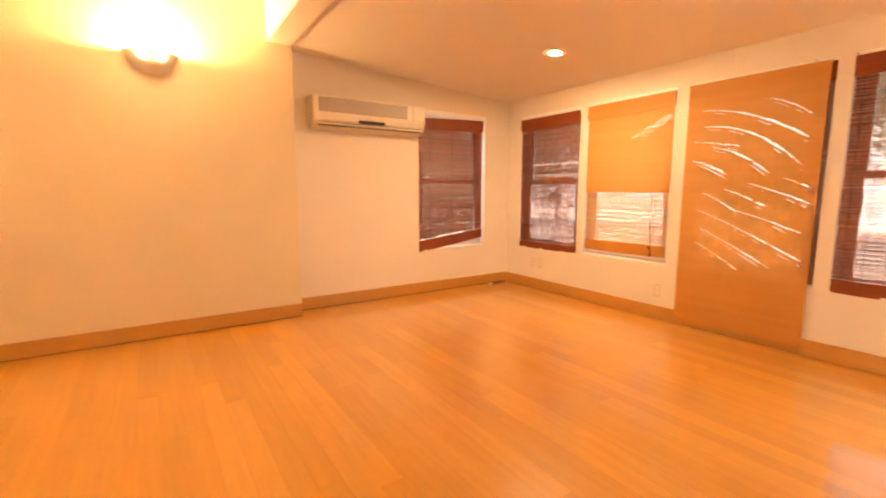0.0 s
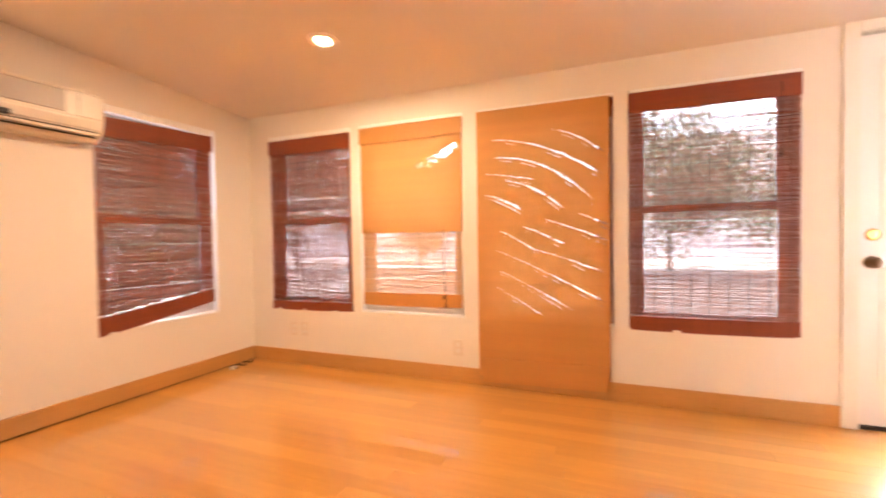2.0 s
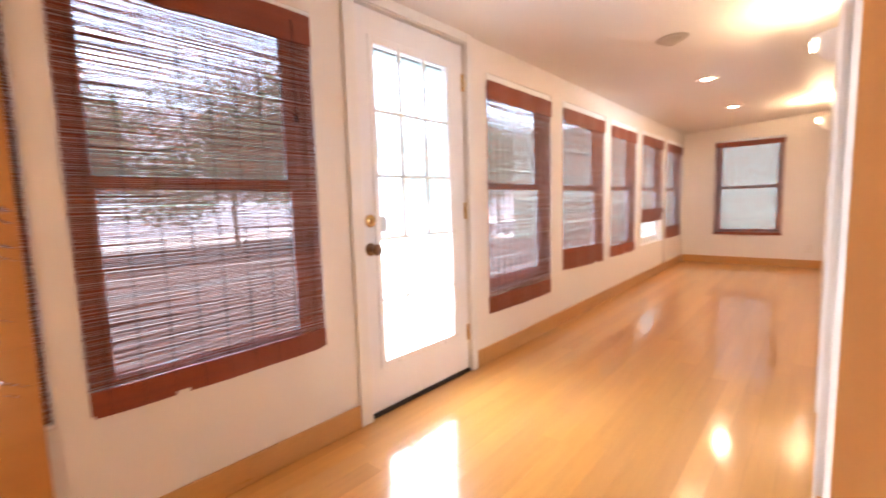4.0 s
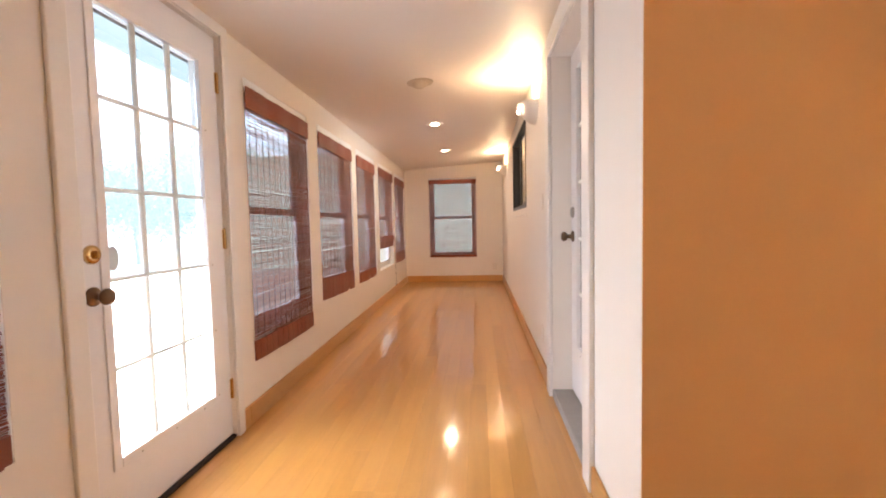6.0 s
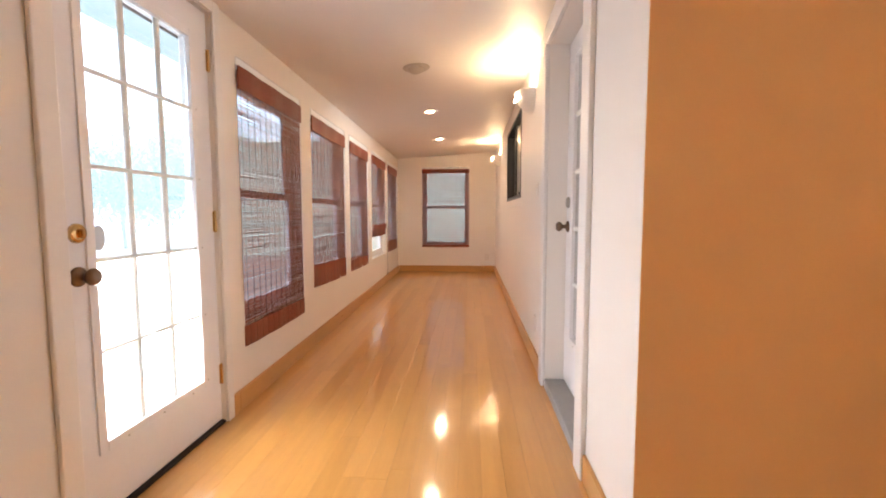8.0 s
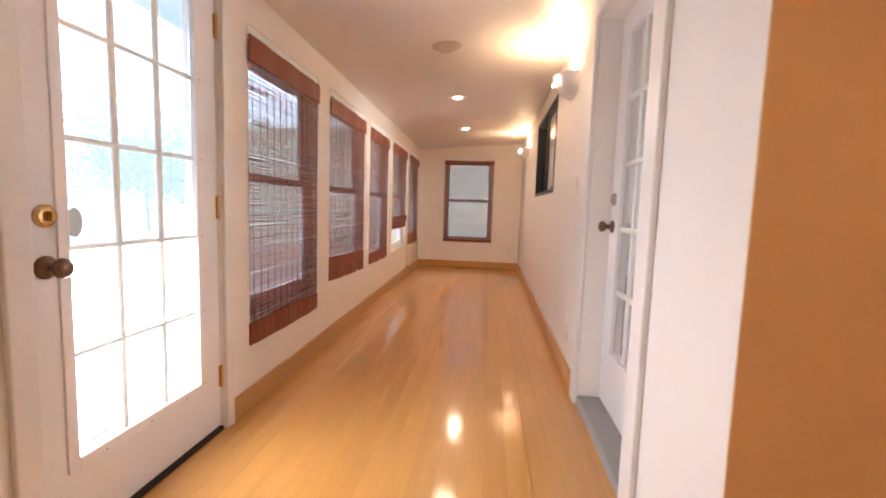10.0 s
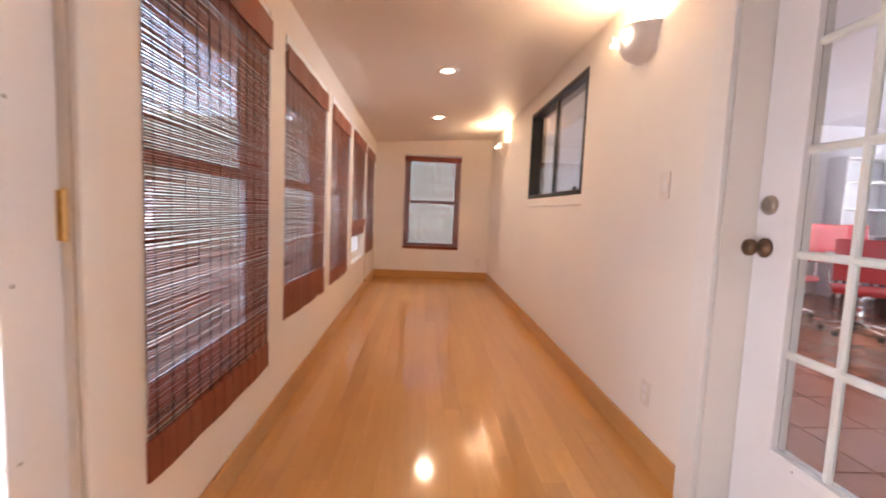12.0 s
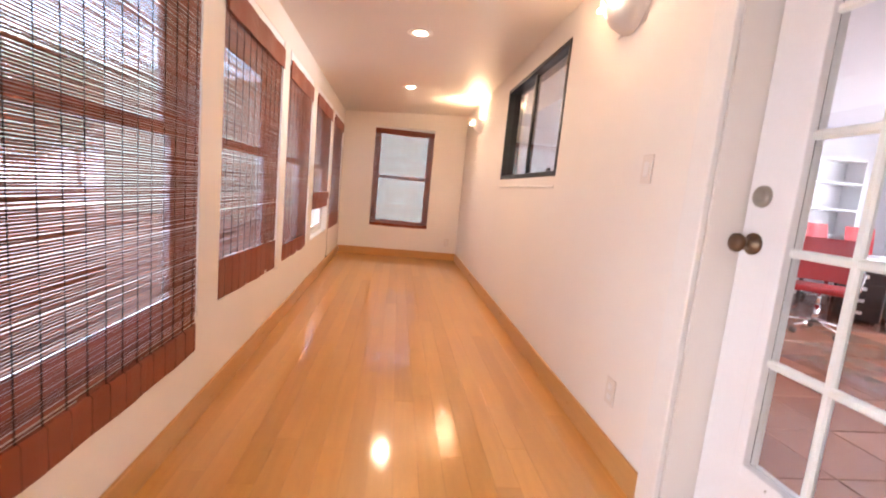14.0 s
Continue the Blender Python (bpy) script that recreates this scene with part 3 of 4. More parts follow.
vs, fs = holed_panel(-3.295, -2.455, 1.085, 1.86, 0.0, 120, 260, corner_streaks)
pydata("woven_sheet", vs, fs, TANWEAVE, sb)
vs, fs = weave(-3.285, -2.47, lambda u: 0.62, 1.09, 0.012, 0.0065, 0.90, random.Random(21))
pydata("slats", vs, fs, TANSPARSE, sb, kind="stuff", label="thin single layer of tan sticks")
part("bottom_band", band(-3.285, -2.47, 0.53, 0.625, 0.535, 0.63, 0.004, n=10), TANWEAVE, sb)
pull_cord(-2.60, 1.10, 0.62, -0.012, M_E)
pull_cord(-2.585, 1.05, 0.56, -0.014, M_E)
pull_cord(0.0 + 5.02, 0.76, 0.50, -0.01, M_N, WHITECORD)
pull_cord(1.80, 1.75, 0.40, 0.012, M_S, WHITECORD)
pull_cord(3.02, 1.5, 0.44, 0.0, M_S, WHITECORD)
pull_cord(5.42, 0.9, 0.14, -0.008, M_S)
pull_cord(-0.60, 1.86, 1.48, -0.02, M_E)


# ---- doors ----
def knob(parent, u, z, v, mat, r=0.029):
    k = bmesh.new()
    mm = Matrix.Translation((u, v, z)) @ pose(0, 0, 0, 90, 0, 0)
    lathe(k, [(0.0, 0.0), (0.033, 0.0), (0.033, 0.006), (0.026, 0.011), (0.013, 0.014), (0.012, 0.034), (0.022, 0.040), (r, 0.052), (0.028, 0.062), (0.018, 0.070), (0.0, 0.072)], mm, 28)
    return part("door_knob", k, mat, parent, smooth=True)


def deadbolt(parent, u, z, v, mat, turn=True):
    k = bmesh.new()
    mm = Matrix.Translation((u, v, z)) @ pose(0, 0, 0, 90, 0, 0)
    lathe(k, [(0.0, 0.0), (0.033, 0.0), (0.032, 0.008), (0.026, 0.014), (0.016, 0.015), (0.0, 0.012)], mm, 28)
    o = part("deadbolt", k, mat, parent, smooth=True)
    if turn:
        part("thumb_turn", bx(u - 0.004, u + 0.004, v - 0.03, v - 0.012, z - 0.014, z + 0.014, bevel=0.003), mat, o)
    return o


def lite_door(name, label, m, u0, u1, z0, z1, g, cols, rows, v0, th=0.042, knob_u=0, knob_z=0.9, bolt_z=1.03, kmat=None, bmat=None, hinge_u=None, turn=True, vbar=0.0125, hbar=0.0125):
    """A glazed door slab: stiles and rails, a moulded lite frame, muntin bars and panes."""
    d = thing(name, label, "door", m, kind="structure")
    gu0, gu1, gz0, gz1 = g
    s = bmesh.new()
    for a in ((u0, gu0, z0, z1), (gu1, u1, z0, z1), (gu0, gu1, z0, gz0), (gu0, gu1, gz1, z1)):
        box(s, a[0], a[1], v0, v0 + th, a[2], a[3])
    part("slab", s, DOORW, d)
    fr = bmesh.new()
    w = 0.032
    for a in ((gu0 - w, gu0 + 0.004, gz0 - w, gz1 + w), (gu1 - 0.004, gu1 + w, gz0 - w, gz1 + w), (gu0 + 0.004, gu1 - 0.004, gz0 - w, gz0 + 0.004), (gu0 + 0.004, gu1 - 0.004, gz1 - 0.004, gz1 + w)):
        box(fr, a[0], a[1], v0 - 0.007, v0 + th + 0.007, a[2], a[3], bevel=0.003, seg=2)
    part("lite_frame", fr, DOORW, d)
    for i in range(1, cols):
        u = gu0 + (gu1 - gu0) * i / cols
        part("muntin", bx(u - vbar, u + vbar, v0 + 0.003, v0 + 0.026, gz0 + 0.004, gz1 - 0.004, bevel=0.5 * vbar), GLARE_BARS, d)
    for j in range(1, rows):
        z = gz0 + (gz1 - gz0) * j / rows
        part("muntin", bx(gu0 + 0.004, gu1 - 0.004, v0 + 0.002, v0 + 0.027, z - hbar, z + hbar, bevel=0.5 * hbar), GLARE_BARS, d)
    for i in range(cols):
        for j in range(rows):
            a, b = gu0 + (gu1 - gu0) * i / cols, gu0 + (gu1 - gu0) * (i + 1) / cols
            c, e = gz0 + (gz1 - gz0) * j / rows, gz0 + (gz1 - gz0) * (j + 1) / rows
            p = part("pane", bx(a + 0.009, b - 0.009, v0 + 0.013, v0 + 0.017, c + 0.009, e - 0.009), GLASS, d)
            p.visible_shadow = False
    knob(d, knob_u, knob_z, v0, kmat)
    deadbolt(d, knob_u + (0.004), bolt_z, v0, bmat, turn)
    if hinge_u is not None:
        for z in (0.26, 1.045, 1.83):
            h = bmesh.new()
            box(h, hinge_u - 0.012, hinge_u + 0.018, v0 - 0.003, v0 + 0.002, z - 0.05, z + 0.05)
            lathe(h, [(0.0, -0.052), (0.0065, -0.052), (0.0065, 0.052), (0.0, 0.056)], Matrix.Translation((hinge_u, v0 - 0.006, z)), 10)
            part("hinge", h, BRASS, d, "brass hinge")
    spots = [(gu1 + 0.022, gz0 + (gz1 - gz0) * j / rows) for j in range(rows)] + [(gu0 + (gu1 - gu0) * (i + 0.5) / cols, gz0 - 0.02) for i in range(cols)]
    for u, z in spots:
        q = bmesh.new()
        lathe(q, [(0.0, 0.002), (0.004, 0.001), (0.004, 0.0)], Matrix.Translation((u, v0 - 0.007, z)) @ pose(0, 0, 0, 90, 0, 0), 8)
        part("screw", q, NICKEL, d)
    return d


lite_door("door_1", "white door with fifteen glass panes, closed", M_E, -0.256, 0.573, 0.02, 2.05, (-0.138, 0.437, 0.272, 1.897), 3, 5, 0.018,
          knob_u=-0.205, knob_z=0.877, bolt_z=1.02, kmat=BRONZE, bmat=BRASS, hinge_u=0.576, vbar=0.0115, hbar=0.0075)
# Disc on the pane paints a soft pale reflection.
part("sticker", lathe(bmesh.new(), [(0.0, 0.001), (0.031, 0.0008), (0.033, 0.0), (0.0, -0.0005)], Matrix.Translation((-0.102, 0.0290, 1.0)) @ pose(0, 0, 0, 90, 0, 0) @ Matrix.Diagonal((0.85, 1.35, 1, 1)), 28), GLASS_REFLECTION, bpy.data.objects["door_1"], "pale blue-grey disc painting a reflection on the glass")
casing(DOOR_E[0], DOOR_E[1], 2.06, M_E, w=0.058, w0=0.075)
solid("threshold_1", bx(DOOR_E[0] + 0.001, DOOR_E[1] - 0.001, 0.0, TH + 0.02, -0.01, 0.016, bevel=0.004), GAP, "dark sill under the glazed door", "threshold", M_E, kind="structure")
lite_door("door_2", "white door with fifteen glass panes, closed", M_W, -1.147, -0.296, 0.058, 2.07, (-0.984, -0.432, 0.358, 1.955), 3, 5, 0.115,
          knob_u=-1.098, knob_z=1.006, bolt_z=1.149, kmat=BRONZE, bmat=NICKEL, turn=False)
casing(DOOR_W[0], DOOR_W[1], 2.08, M_W, w=0.118, w0=0.105, proud=0.024)
solid("threshold_2", bx(DOOR_W[0] + 0.001, DOOR_W[1] - 0.001, -0.004, 0.168, -0.01, 0.05, bevel=0.005), CONCRETE, "grey stone sill under the inner door", "threshold", M_W, kind="structure")

# Added lamps: low one brightens the floor, tinted high one veils the upper panes.
sky_portal("door_skylight_low", M_E @ Matrix.Translation((0.159, 0.092, 0.595)) @ pose(0, 0, 0, -90, 0, 0), 0.82, 0.65, DOOR_SKY)
sky_portal("door_skylight_high", M_E @ Matrix.Translation((0.159, 0.092, 1.41)) @ pose(0, 0, 0, -90, 0, 0), 0.82, 0.97, DOOR_SKY * 0.11, (0.58, 0.87, 1.0))

# Inner sliding window with a black frame
iw = thing("inner_window", "black-framed sliding window in the inner wall", "window", M_W, kind="structure")
f = bmesh.new()
a, b, c, d = IW
for q in ((a + 0.001, a + 0.035, c + 0.001, d - 0.001), (b - 0.035, b - 0.001, c + 0.001, d - 0.001), (a + 0.035, b - 0.035, c + 0.001, c + 0.035), (a + 0.035, b - 0.035, d - 0.035, d - 0.001)):
    box(f, q[0], q[1], -0.006, 0.14, q[2], q[3], bevel=0.004)
part("window_frame", f, BLACK, iw)
mid = (a + b) / 2
part("meeting_stile", bx(mid - 0.018, mid + 0.018, 0.02, 0.06, c + 0.035, d - 0.035, bevel=0.003), BLACK, iw)
part("latch", bx(b - 0.16, b - 0.10, -0.012, 0.0, c + 0.035, c + 0.055, bevel=0.003), BLACK, iw)
for q in ((a + 0.034, mid - 0.017, 0.05), (mid + 0.017, b - 0.034, 0.03)):
    part("pane", bx(q[0], q[1], q[2], q[2] + 0.004, c + 0.034, d - 0.034), GLASS, iw).visible_shadow = False
solid("trim", bx(a, b, -0.008, -0.001, c - 0.075, c - 0.06, bevel=0.002), TRIM, "thin painted strip under the inner window", "trim", M_W, kind="structure")


# ---- lamps ----
def downlight(x, y, lit=True, power=DOWN):
    z = ceil_z(x)
    m = Matrix.Translation((x, y, z)) @ pose(0, 0, 0, 0, math.degrees(math.atan(0.066)), 0)
    d = thing("recessed_light", "white recessed ceiling light, " + ("switched on" if lit else "switched off"), "ceiling light", m, group="recessed lights in the ceiling")
    r = bmesh.new()
    k = 1.0 if lit else 1.16
    lathe(r, [(0.044 * k, 0.001), (0.05 * k, -0.004), (0.062 * k, -0.008), (0.083 * k, -0.006), (0.089 * k, 0.001), (0.044 * k, 0.0015)], None, 36)
    part("trim_ring", r, TRIM if lit else BEIGE, d, smooth=True)
    if lit:
        g = bmesh.new()
        lathe(g, [(0.043, -0.002), (0.036, -0.005), (0.0, -0.007)], None, 28)
        part("bulb_face", g, GLOW, d, "glowing bulb face", smooth=True)
        lamp("downlight_lamp", "AREA", m @ Vector((0, 0, -0.012)), power, (1.0, 0.78, 0.52), 0.13, m @ Vector((0, 0, -1)))
    else:
        g = bmesh.new()
        lathe(g, [(0.065, -0.002), (0.056, -0.02), (0.03, -0.03), (0.0, -0.033)], pose(0, 0, 0, 14, 8, 0), 28)
        part("eyeball", g, BEIGE, d, "tilted beige eyeball", smooth=True)
        g = bmesh.new()
        lathe(g, [(0.0, -0.031), (0.022, -0.029), (0.024, -0.024)], pose(0, 0, 0, 14, 8, 0), 20)
        part("bulb_face", g, ACGREY, d)
    return d


downlight(4.54, 2.97, power=DOWN * 1.6)
downlight(4.535, -1.79, False)
downlight(4.56, -3.18)
downlight(4.58, -4.9)


def sconce(u, z, m, energy):
    """Half-bowl wall sconce, open at the top."""
    s = thing("wall_sconce", "white plaster half-bowl wall sconce, switched on", "wall lamp", m @ Matrix.Translation((u, -0.002, z)), group="wall sconces")
    g = bmesh.new()
    mm = pose(0, 0, 0, 0, 0, 180)
    prof = [(0.0, -0.148), (0.03, -0.145), (0.06, -0.135), (0.105, -0.105), (0.14, -0.06), (0.155, -0.02), (0.168, -0.004), (0.168, 0.0), (0.15, -0.002), (0.135, -0.05), (0.09, -0.1), (0.02, -0.125)]
    flat = Matrix.Diagonal((1.0, 0.85, 1.0, 1.0))
    lathe(g, prof, mm @ flat, 32, arc=0.5)
    part("bowl", g, PLASTER, s, smooth=True)
    part("back_plate", bx(-0.12, 0.12, -0.004, 0.001, -0.13, -0.005), PLASTER, s)
    for k in (-1, 1):
        part("light_slot", bx(k * 0.055 - 0.022, k * 0.055 + 0.022, -0.136, -0.118, -0.05, -0.036, bevel=0.003), GLOW, s, "small glowing slot")
    lb = bmesh.new()
    lathe(lb, [(0.0, -0.03), (0.02, -0.02), (0.026, 0.0), (0.018, 0.02), (0.0, 0.028)], Matrix.Translation((0, -0.065, -0.045)), 16)
    part("bulb", lb, GLOW, s, smooth=True)
    w = (m @ Matrix.Translation((u, -0.07, z - 0.005))).translation
    lamp("sconce_lamp", "POINT", w, energy, (1.0, 0.72, 0.40), 0.03)
    return s


sconce(1.89, 2.04, Matrix.Translation((0, LY, 0)), SCONCE * 3.9)
# Unseen second sconce, added to brighten the room's left side.
sconce(-0.62, 2.04, Matrix.Translation((0, LY, 0)), SCONCE * 4.6)
sconce(-1.84, 1.985, M_W, SCONCE)
sconce(-5.42, 1.98, M_W, SCONCE)

# ---- split air conditioner ----
ac = thing("air_conditioner", "cream split air conditioner with open louvre, on the wall", "air conditioner", M_N)
ab = bmesh.new()
prof = [(0, 1.64), (-0.10, 1.64), (-0.165, 1.70), (-0.18, 1.76), (-0.178, 1.89), (-0.165, 1.915), (0, 1.915)]
L0, L1 = 3.02, 4.135
va = [[ab.verts.new((u, y - 0.002, z)) for y, z in prof] for u in (L0, L1)]
for i in range(len(prof)):
    j = (i + 1) % len(prof)
    ab.faces.new((va[0][i], va[0][j], va[1][j], va[1][i]))
ab.faces.new(va[0]), ab.faces.new(va[1][::-1])
bmesh.ops.bevel(ab, geom=list(ab.edges), offset=0.008, segments=2, affect="EDGES")
part("body", ab, ACBODY, ac)
part("intake_grille", bx(L0 + 0.05, L1 - 0.2, -0.187, -0.178, 1.775, 1.895, bevel=0.004), ACGREY, ac, "greyish intake panel")
part("side_cap", bx(L1 - 0.14, L1 - 0.005, -0.186, -0.178, 1.765, 1.90, bevel=0.004), ACBODY, ac)
part("louvre", bx(L0 + 0.05, L1 - 0.03, -0.172, -0.135, 1.672, 1.688, bevel=0.004), ACBODY, ac)
# Two near-black bars paint the shade inside the outlet slots.
part("outlet_slot", bx(L0 + 0.05, L1 - 0.03, -0.166, -0.140, 1.690, 1.695), GAP, ac)
part("outlet_slot", bx(L0 + 0.05, L1 - 0.03, -0.146, -0.120, 1.664, 1.669), GAP, ac)
part("display", bx(3.44, 3.70, -0.184, -0.150, 1.700, 1.728, bevel=0.010, seg=3), OFFBLACK, ac, "black display strip")


# ---- plates and sockets ----
def plate(u, z, m, w=0.072, h=0.115, label="cream wall socket plate", holes=True, cat="socket"):
    p = thing("wall_plate", label, cat, m)
    part("cover", bx(u - w / 2, u + w / 2, -0.007, -0.001, z - h / 2, z + h / 2, bevel=0.003, seg=2), PLASTIC, p)
    if holes:
        for dz in (-0.022, 0.022):
            part("outlet", bx(u - 0.016, u + 0.016, -0.009, -0.006, z + dz - 0.014, z + dz + 0.014, bevel=0.003), TRIM, p)
    else:
        part("rocker", bx(u - 0.015, u + 0.015, -0.011, -0.006, z - 0.03, z + 0.03, bevel=0.003), TRIM, p)
    return p


plate(-3.98, 0.295, M_E)
plate(-3.87, 0.30, M_E)
plate(-2.50, 0.25, M_E)
plate(-1.54, 1.235, M_W, label="cream light switch on the wall", holes=False, cat="switch")
plate(-1.56, 0.30, M_W)
plate(-3.82, 0.28, M_END)


# Loose cable in the corner of the room
cb = thing("cable", "loose dark cable lying in the corner", "cable", Matrix.Translation((5.22, 4.28, 0.0)))
q = bmesh.new()
tube(q, [(0.12 - 0.018 * i, 0.12 - 0.10 * abs(math.sin(0.55 * i)) * (0.4 + 0.04 * i), 0.005 + 0.012 * (0.5 + 0.5 * math.sin(1.3 * i))) for i in range(16)], 0.0045, 7)
part("lead", q, CORD, cb, smooth=True)
part("plug", bx(-0.17, -0.13, 0.03, 0.065, 0.001, 0.026, bevel=0.005, seg=2), PLASTIC, cb)


# ---- office behind the inner door ----
OX0, OX1, OY0, OY1, OZ = -3.3, 3.49, -6.2, -0.751, 2.62
solid("office_wall_south", bx(OX0 - 0.1, OX1 - 0.001, OY0 - 0.1, OY0, -0.2, TOP), OFFWHITE, "pale office wall", "wall", kind="structure")
solid("office_wall_west", wall_mesh(-6.19, -0.76, -0.2, TOP, 0.12, [(-5.15, -4.0, 0.05, 2.1), (-3.4, -1.6, 0.05, 2.1)]), OFFWHITE, "pale office wall with tall openings", "wall",
      Matrix(((0, -1, 0, OX0), (1, 0, 0, 0), (0, 0, 1, 0), (0, 0, 0, 1))), kind="structure")
solid("office_ceiling", bx(OX0 - 0.1, OX1 - 0.001, OY0 - 0.1, OY1 + 1.0, OZ, OZ + 0.1), OFFWHITE, "pale flat office ceiling", "ceiling", kind="structure")
sky_portal("office_skylight", look((-3.45, -3.2, 1.2), (0, -3.2, 0.9)), 2.6, 2.0, OFFICE)


def office_window(u0, u1, m):
    w = thing("office_window", "tall white window in the office", "window", m, kind="structure")
    f = bmesh.new()
    for q in ((u0, u0 + 0.06, 0.05, 2.1), (u1 - 0.06, u1, 0.05, 2.1), (u0 + 0.06, u1 - 0.06, 0.05, 0.12), (u0 + 0.06, u1 - 0.06, 2.03, 2.1), ((u0 + u1) / 2 - 0.03, (u0 + u1) / 2 + 0.03, 0.12, 2.03)):
        box(f, q[0] + 0.001, q[1] - 0.001, 0.03, 0.09, q[2], q[3], bevel=0.004)
    part("window_frame", f, VINYL, w)
    part("pane", bx(u0 + 0.06, u1 - 0.06, 0.055, 0.06, 0.12, 2.03), GLASS, w).visible_shadow = False


MO = Matrix(((0, -1, 0, OX0), (1, 0, 0, 0), (0, 0, 1, 0), (0, 0, 0, 1)))
office_window(-5.15, -4.0, MO)
office_window(-3.4, -1.6, MO)


def office_chair(m, top=0.94):
    c = thing("office_chair", "red mesh office chair with chrome base on castors", "chair", m, group="office chairs round the table")
    b = bmesh.new()
    n = 8
    grid = [[b.verts.new((-0.22 + 0.44 * i / n, 0.22 + 0.05 * (1 - (2 * i / n - 1) ** 2) + 0.05 * (j / 5) ** 2, 0.50 + (top - 0.50) * j / 5)) for i in range(n + 1)] for j in range(6)]
    for j in range(5):
        for i in range(n):
            b.faces.new((grid[j][i], grid[j][i + 1], grid[j + 1][i + 1], grid[j + 1][i]))
    bmesh.ops.solidify(b, geom=b.faces, thickness=0.02)
    part("backrest", b, RED, c, smooth=True)
    part("seat", bx(-0.23, 0.23, -0.24, 0.22, 0.42, 0.48, bevel=0.02, seg=3), RED, c, smooth=True)
    for k in (-1, 1):
        a = bmesh.new()
        tube(a, [(k * 0.25, 0.24, 0.50), (k * 0.27, 0.20, 0.62), (k * 0.27, 0.0, 0.67), (k * 0.27, -0.16, 0.64), (k * 0.26, -0.17, 0.5), (k * 0.2, -0.1, 0.44)], 0.012, 8)
        part("armrest", a, CHROME, c, smooth=True)
    p = bmesh.new()
    tube(p, [(0, 0, 0.10), (0, 0, 0.28)], 0.025, 12), tube(p, [(0, 0, 0.28), (0, 0, 0.42)], 0.016, 12)
    part("gas_post", p, CHROME, c, smooth=True)
    for k in range(5):
        t = 2 * math.pi * k / 5 + 0.3
        q = bmesh.new()
        tube(q, [(0.02 * math.cos(t), 0.02 * math.sin(t), 0.12), (0.28 * math.cos(t), 0.28 * math.sin(t), 0.075)], [0.022, 0.013], 8)
        part("base_arm", q, CHROME, c, smooth=True)
        w = bmesh.new()
        lathe(w, [(0.0, -0.022), (0.026, -0.02), (0.028, 0.0), (0.026, 0.02), (0.0, 0.022)], Matrix.Translation((0.28 * math.cos(t), 0.28 * math.sin(t), 0.028)) @ pose(0, 0, 0, 90, 0, math.degrees(t)), 14)
        part("castor", w, OFFBLACK, c, smooth=True)
    return c


FZ = 0.03
chair = office_chair(pose(0.40, -3.72, FZ, 0, 0, 138))
copy_thing(chair, pose(-0.95, -3.85, FZ, 0, 0, 40))
tall_chair = office_chair(pose(-1.62, -5.5, FZ, 0, 0, 190), 1.10)
copy_thing(tall_chair, pose(-2.25, -5.5, FZ, 0, 0, 172))

t = thing("office_table", "white laminate office table", "table", pose(-1.95, -4.92, FZ, 0, 0, 0))
part("tabletop", bx(-1.25, 1.25, -0.38, 0.38, 0.70, 0.73, bevel=0.006, seg=2), LAMINATE, t)
for x in (-1.15, 1.15):
    for y in (-0.3, 0.3):
        part("leg", bx(x - 0.025, x + 0.025, y - 0.025, y + 0.025, 0, 0.70, bevel=0.004), CHROME, t)


def file_cabinet(x, y, r):
    c = thing("file_cabinet", "black drawer cabinet with pale label holders", "cabinet", pose(x, y, FZ, 0, 0, r), group="black drawer cabinets")
    part("body", bx(-0.2, 0.2, -0.25, 0.25, 0.03, 0.62, bevel=0.005), OFFBLACK, c)
    for i in range(4):
        d = part("drawer", bx(-0.19, 0.19, 0.251, 0.268, 0.05 + 0.14 * i, 0.18 + 0.14 * i, bevel=0.004), OFFBLACK, c)
        part("label_holder", bx(-0.05, 0.05, 0.269, 0.275, 0.10 + 0.14 * i, 0.14 + 0.14 * i, bevel=0.002), LAMINATE, d)
    for k in (-1, 1):
        part("foot", bx(k * 0.15 - 0.02, k * 0.15 + 0.02, -0.2, 0.2, 0, 0.03), OFFBLACK, c)


def screened_desk(m):
    d = thing("screened_desk", "white office desk with a tall red felt screen", "desk", m)
    part("tabletop", bx(-0.85, 0.62, -0.05, 0.62, 0.66, 0.69, bevel=0.006, seg=2), LAMINATE, d)
    part("screen", bx(-0.85, 0.56, -0.09, -0.055, 0.55, 1.09, bevel=0.012, seg=3), RED, d, "red felt desk screen")
    part("side_screen", bx(0.565, 0.80, -0.09, -0.055, 0.50, 0.74, bevel=0.012, seg=3), RED, d, "low red felt screen")
    for x in (-0.82, 0.59):
        for y in (0.0, 0.58):
            part("leg", bx(x - 0.02, x + 0.02, y - 0.02, y + 0.02, 0, 0.66, bevel=0.004), OFFBLACK, d)


screened_desk(pose(-0.42, -5.52, FZ, 0, 0, 0))
copy_thing(chair, pose(0.42, -4.62, FZ, 0, 0, 200))
file_cabinet(-0.92, -4.42, -54)
file_cabinet(0.46, -5.72, 0)
file_cabinet(-1.5, -4.35, -40)
file_cabinet(-2.3, -4.92, 0)

sh = thing("wall_shelf", "white open shelf unit against the wall", "shelf", pose(-1.9, OY0 + 0.16, 0, 0, 0, 0))
for z in (FZ, 0.5, 0.95, 1.35, 1.75, 2.1):
    part("shelf_board", bx(-0.42, 0.42, -0.15, 0.15, z, z + 0.03, bevel=0.003), LAMINATE, sh)
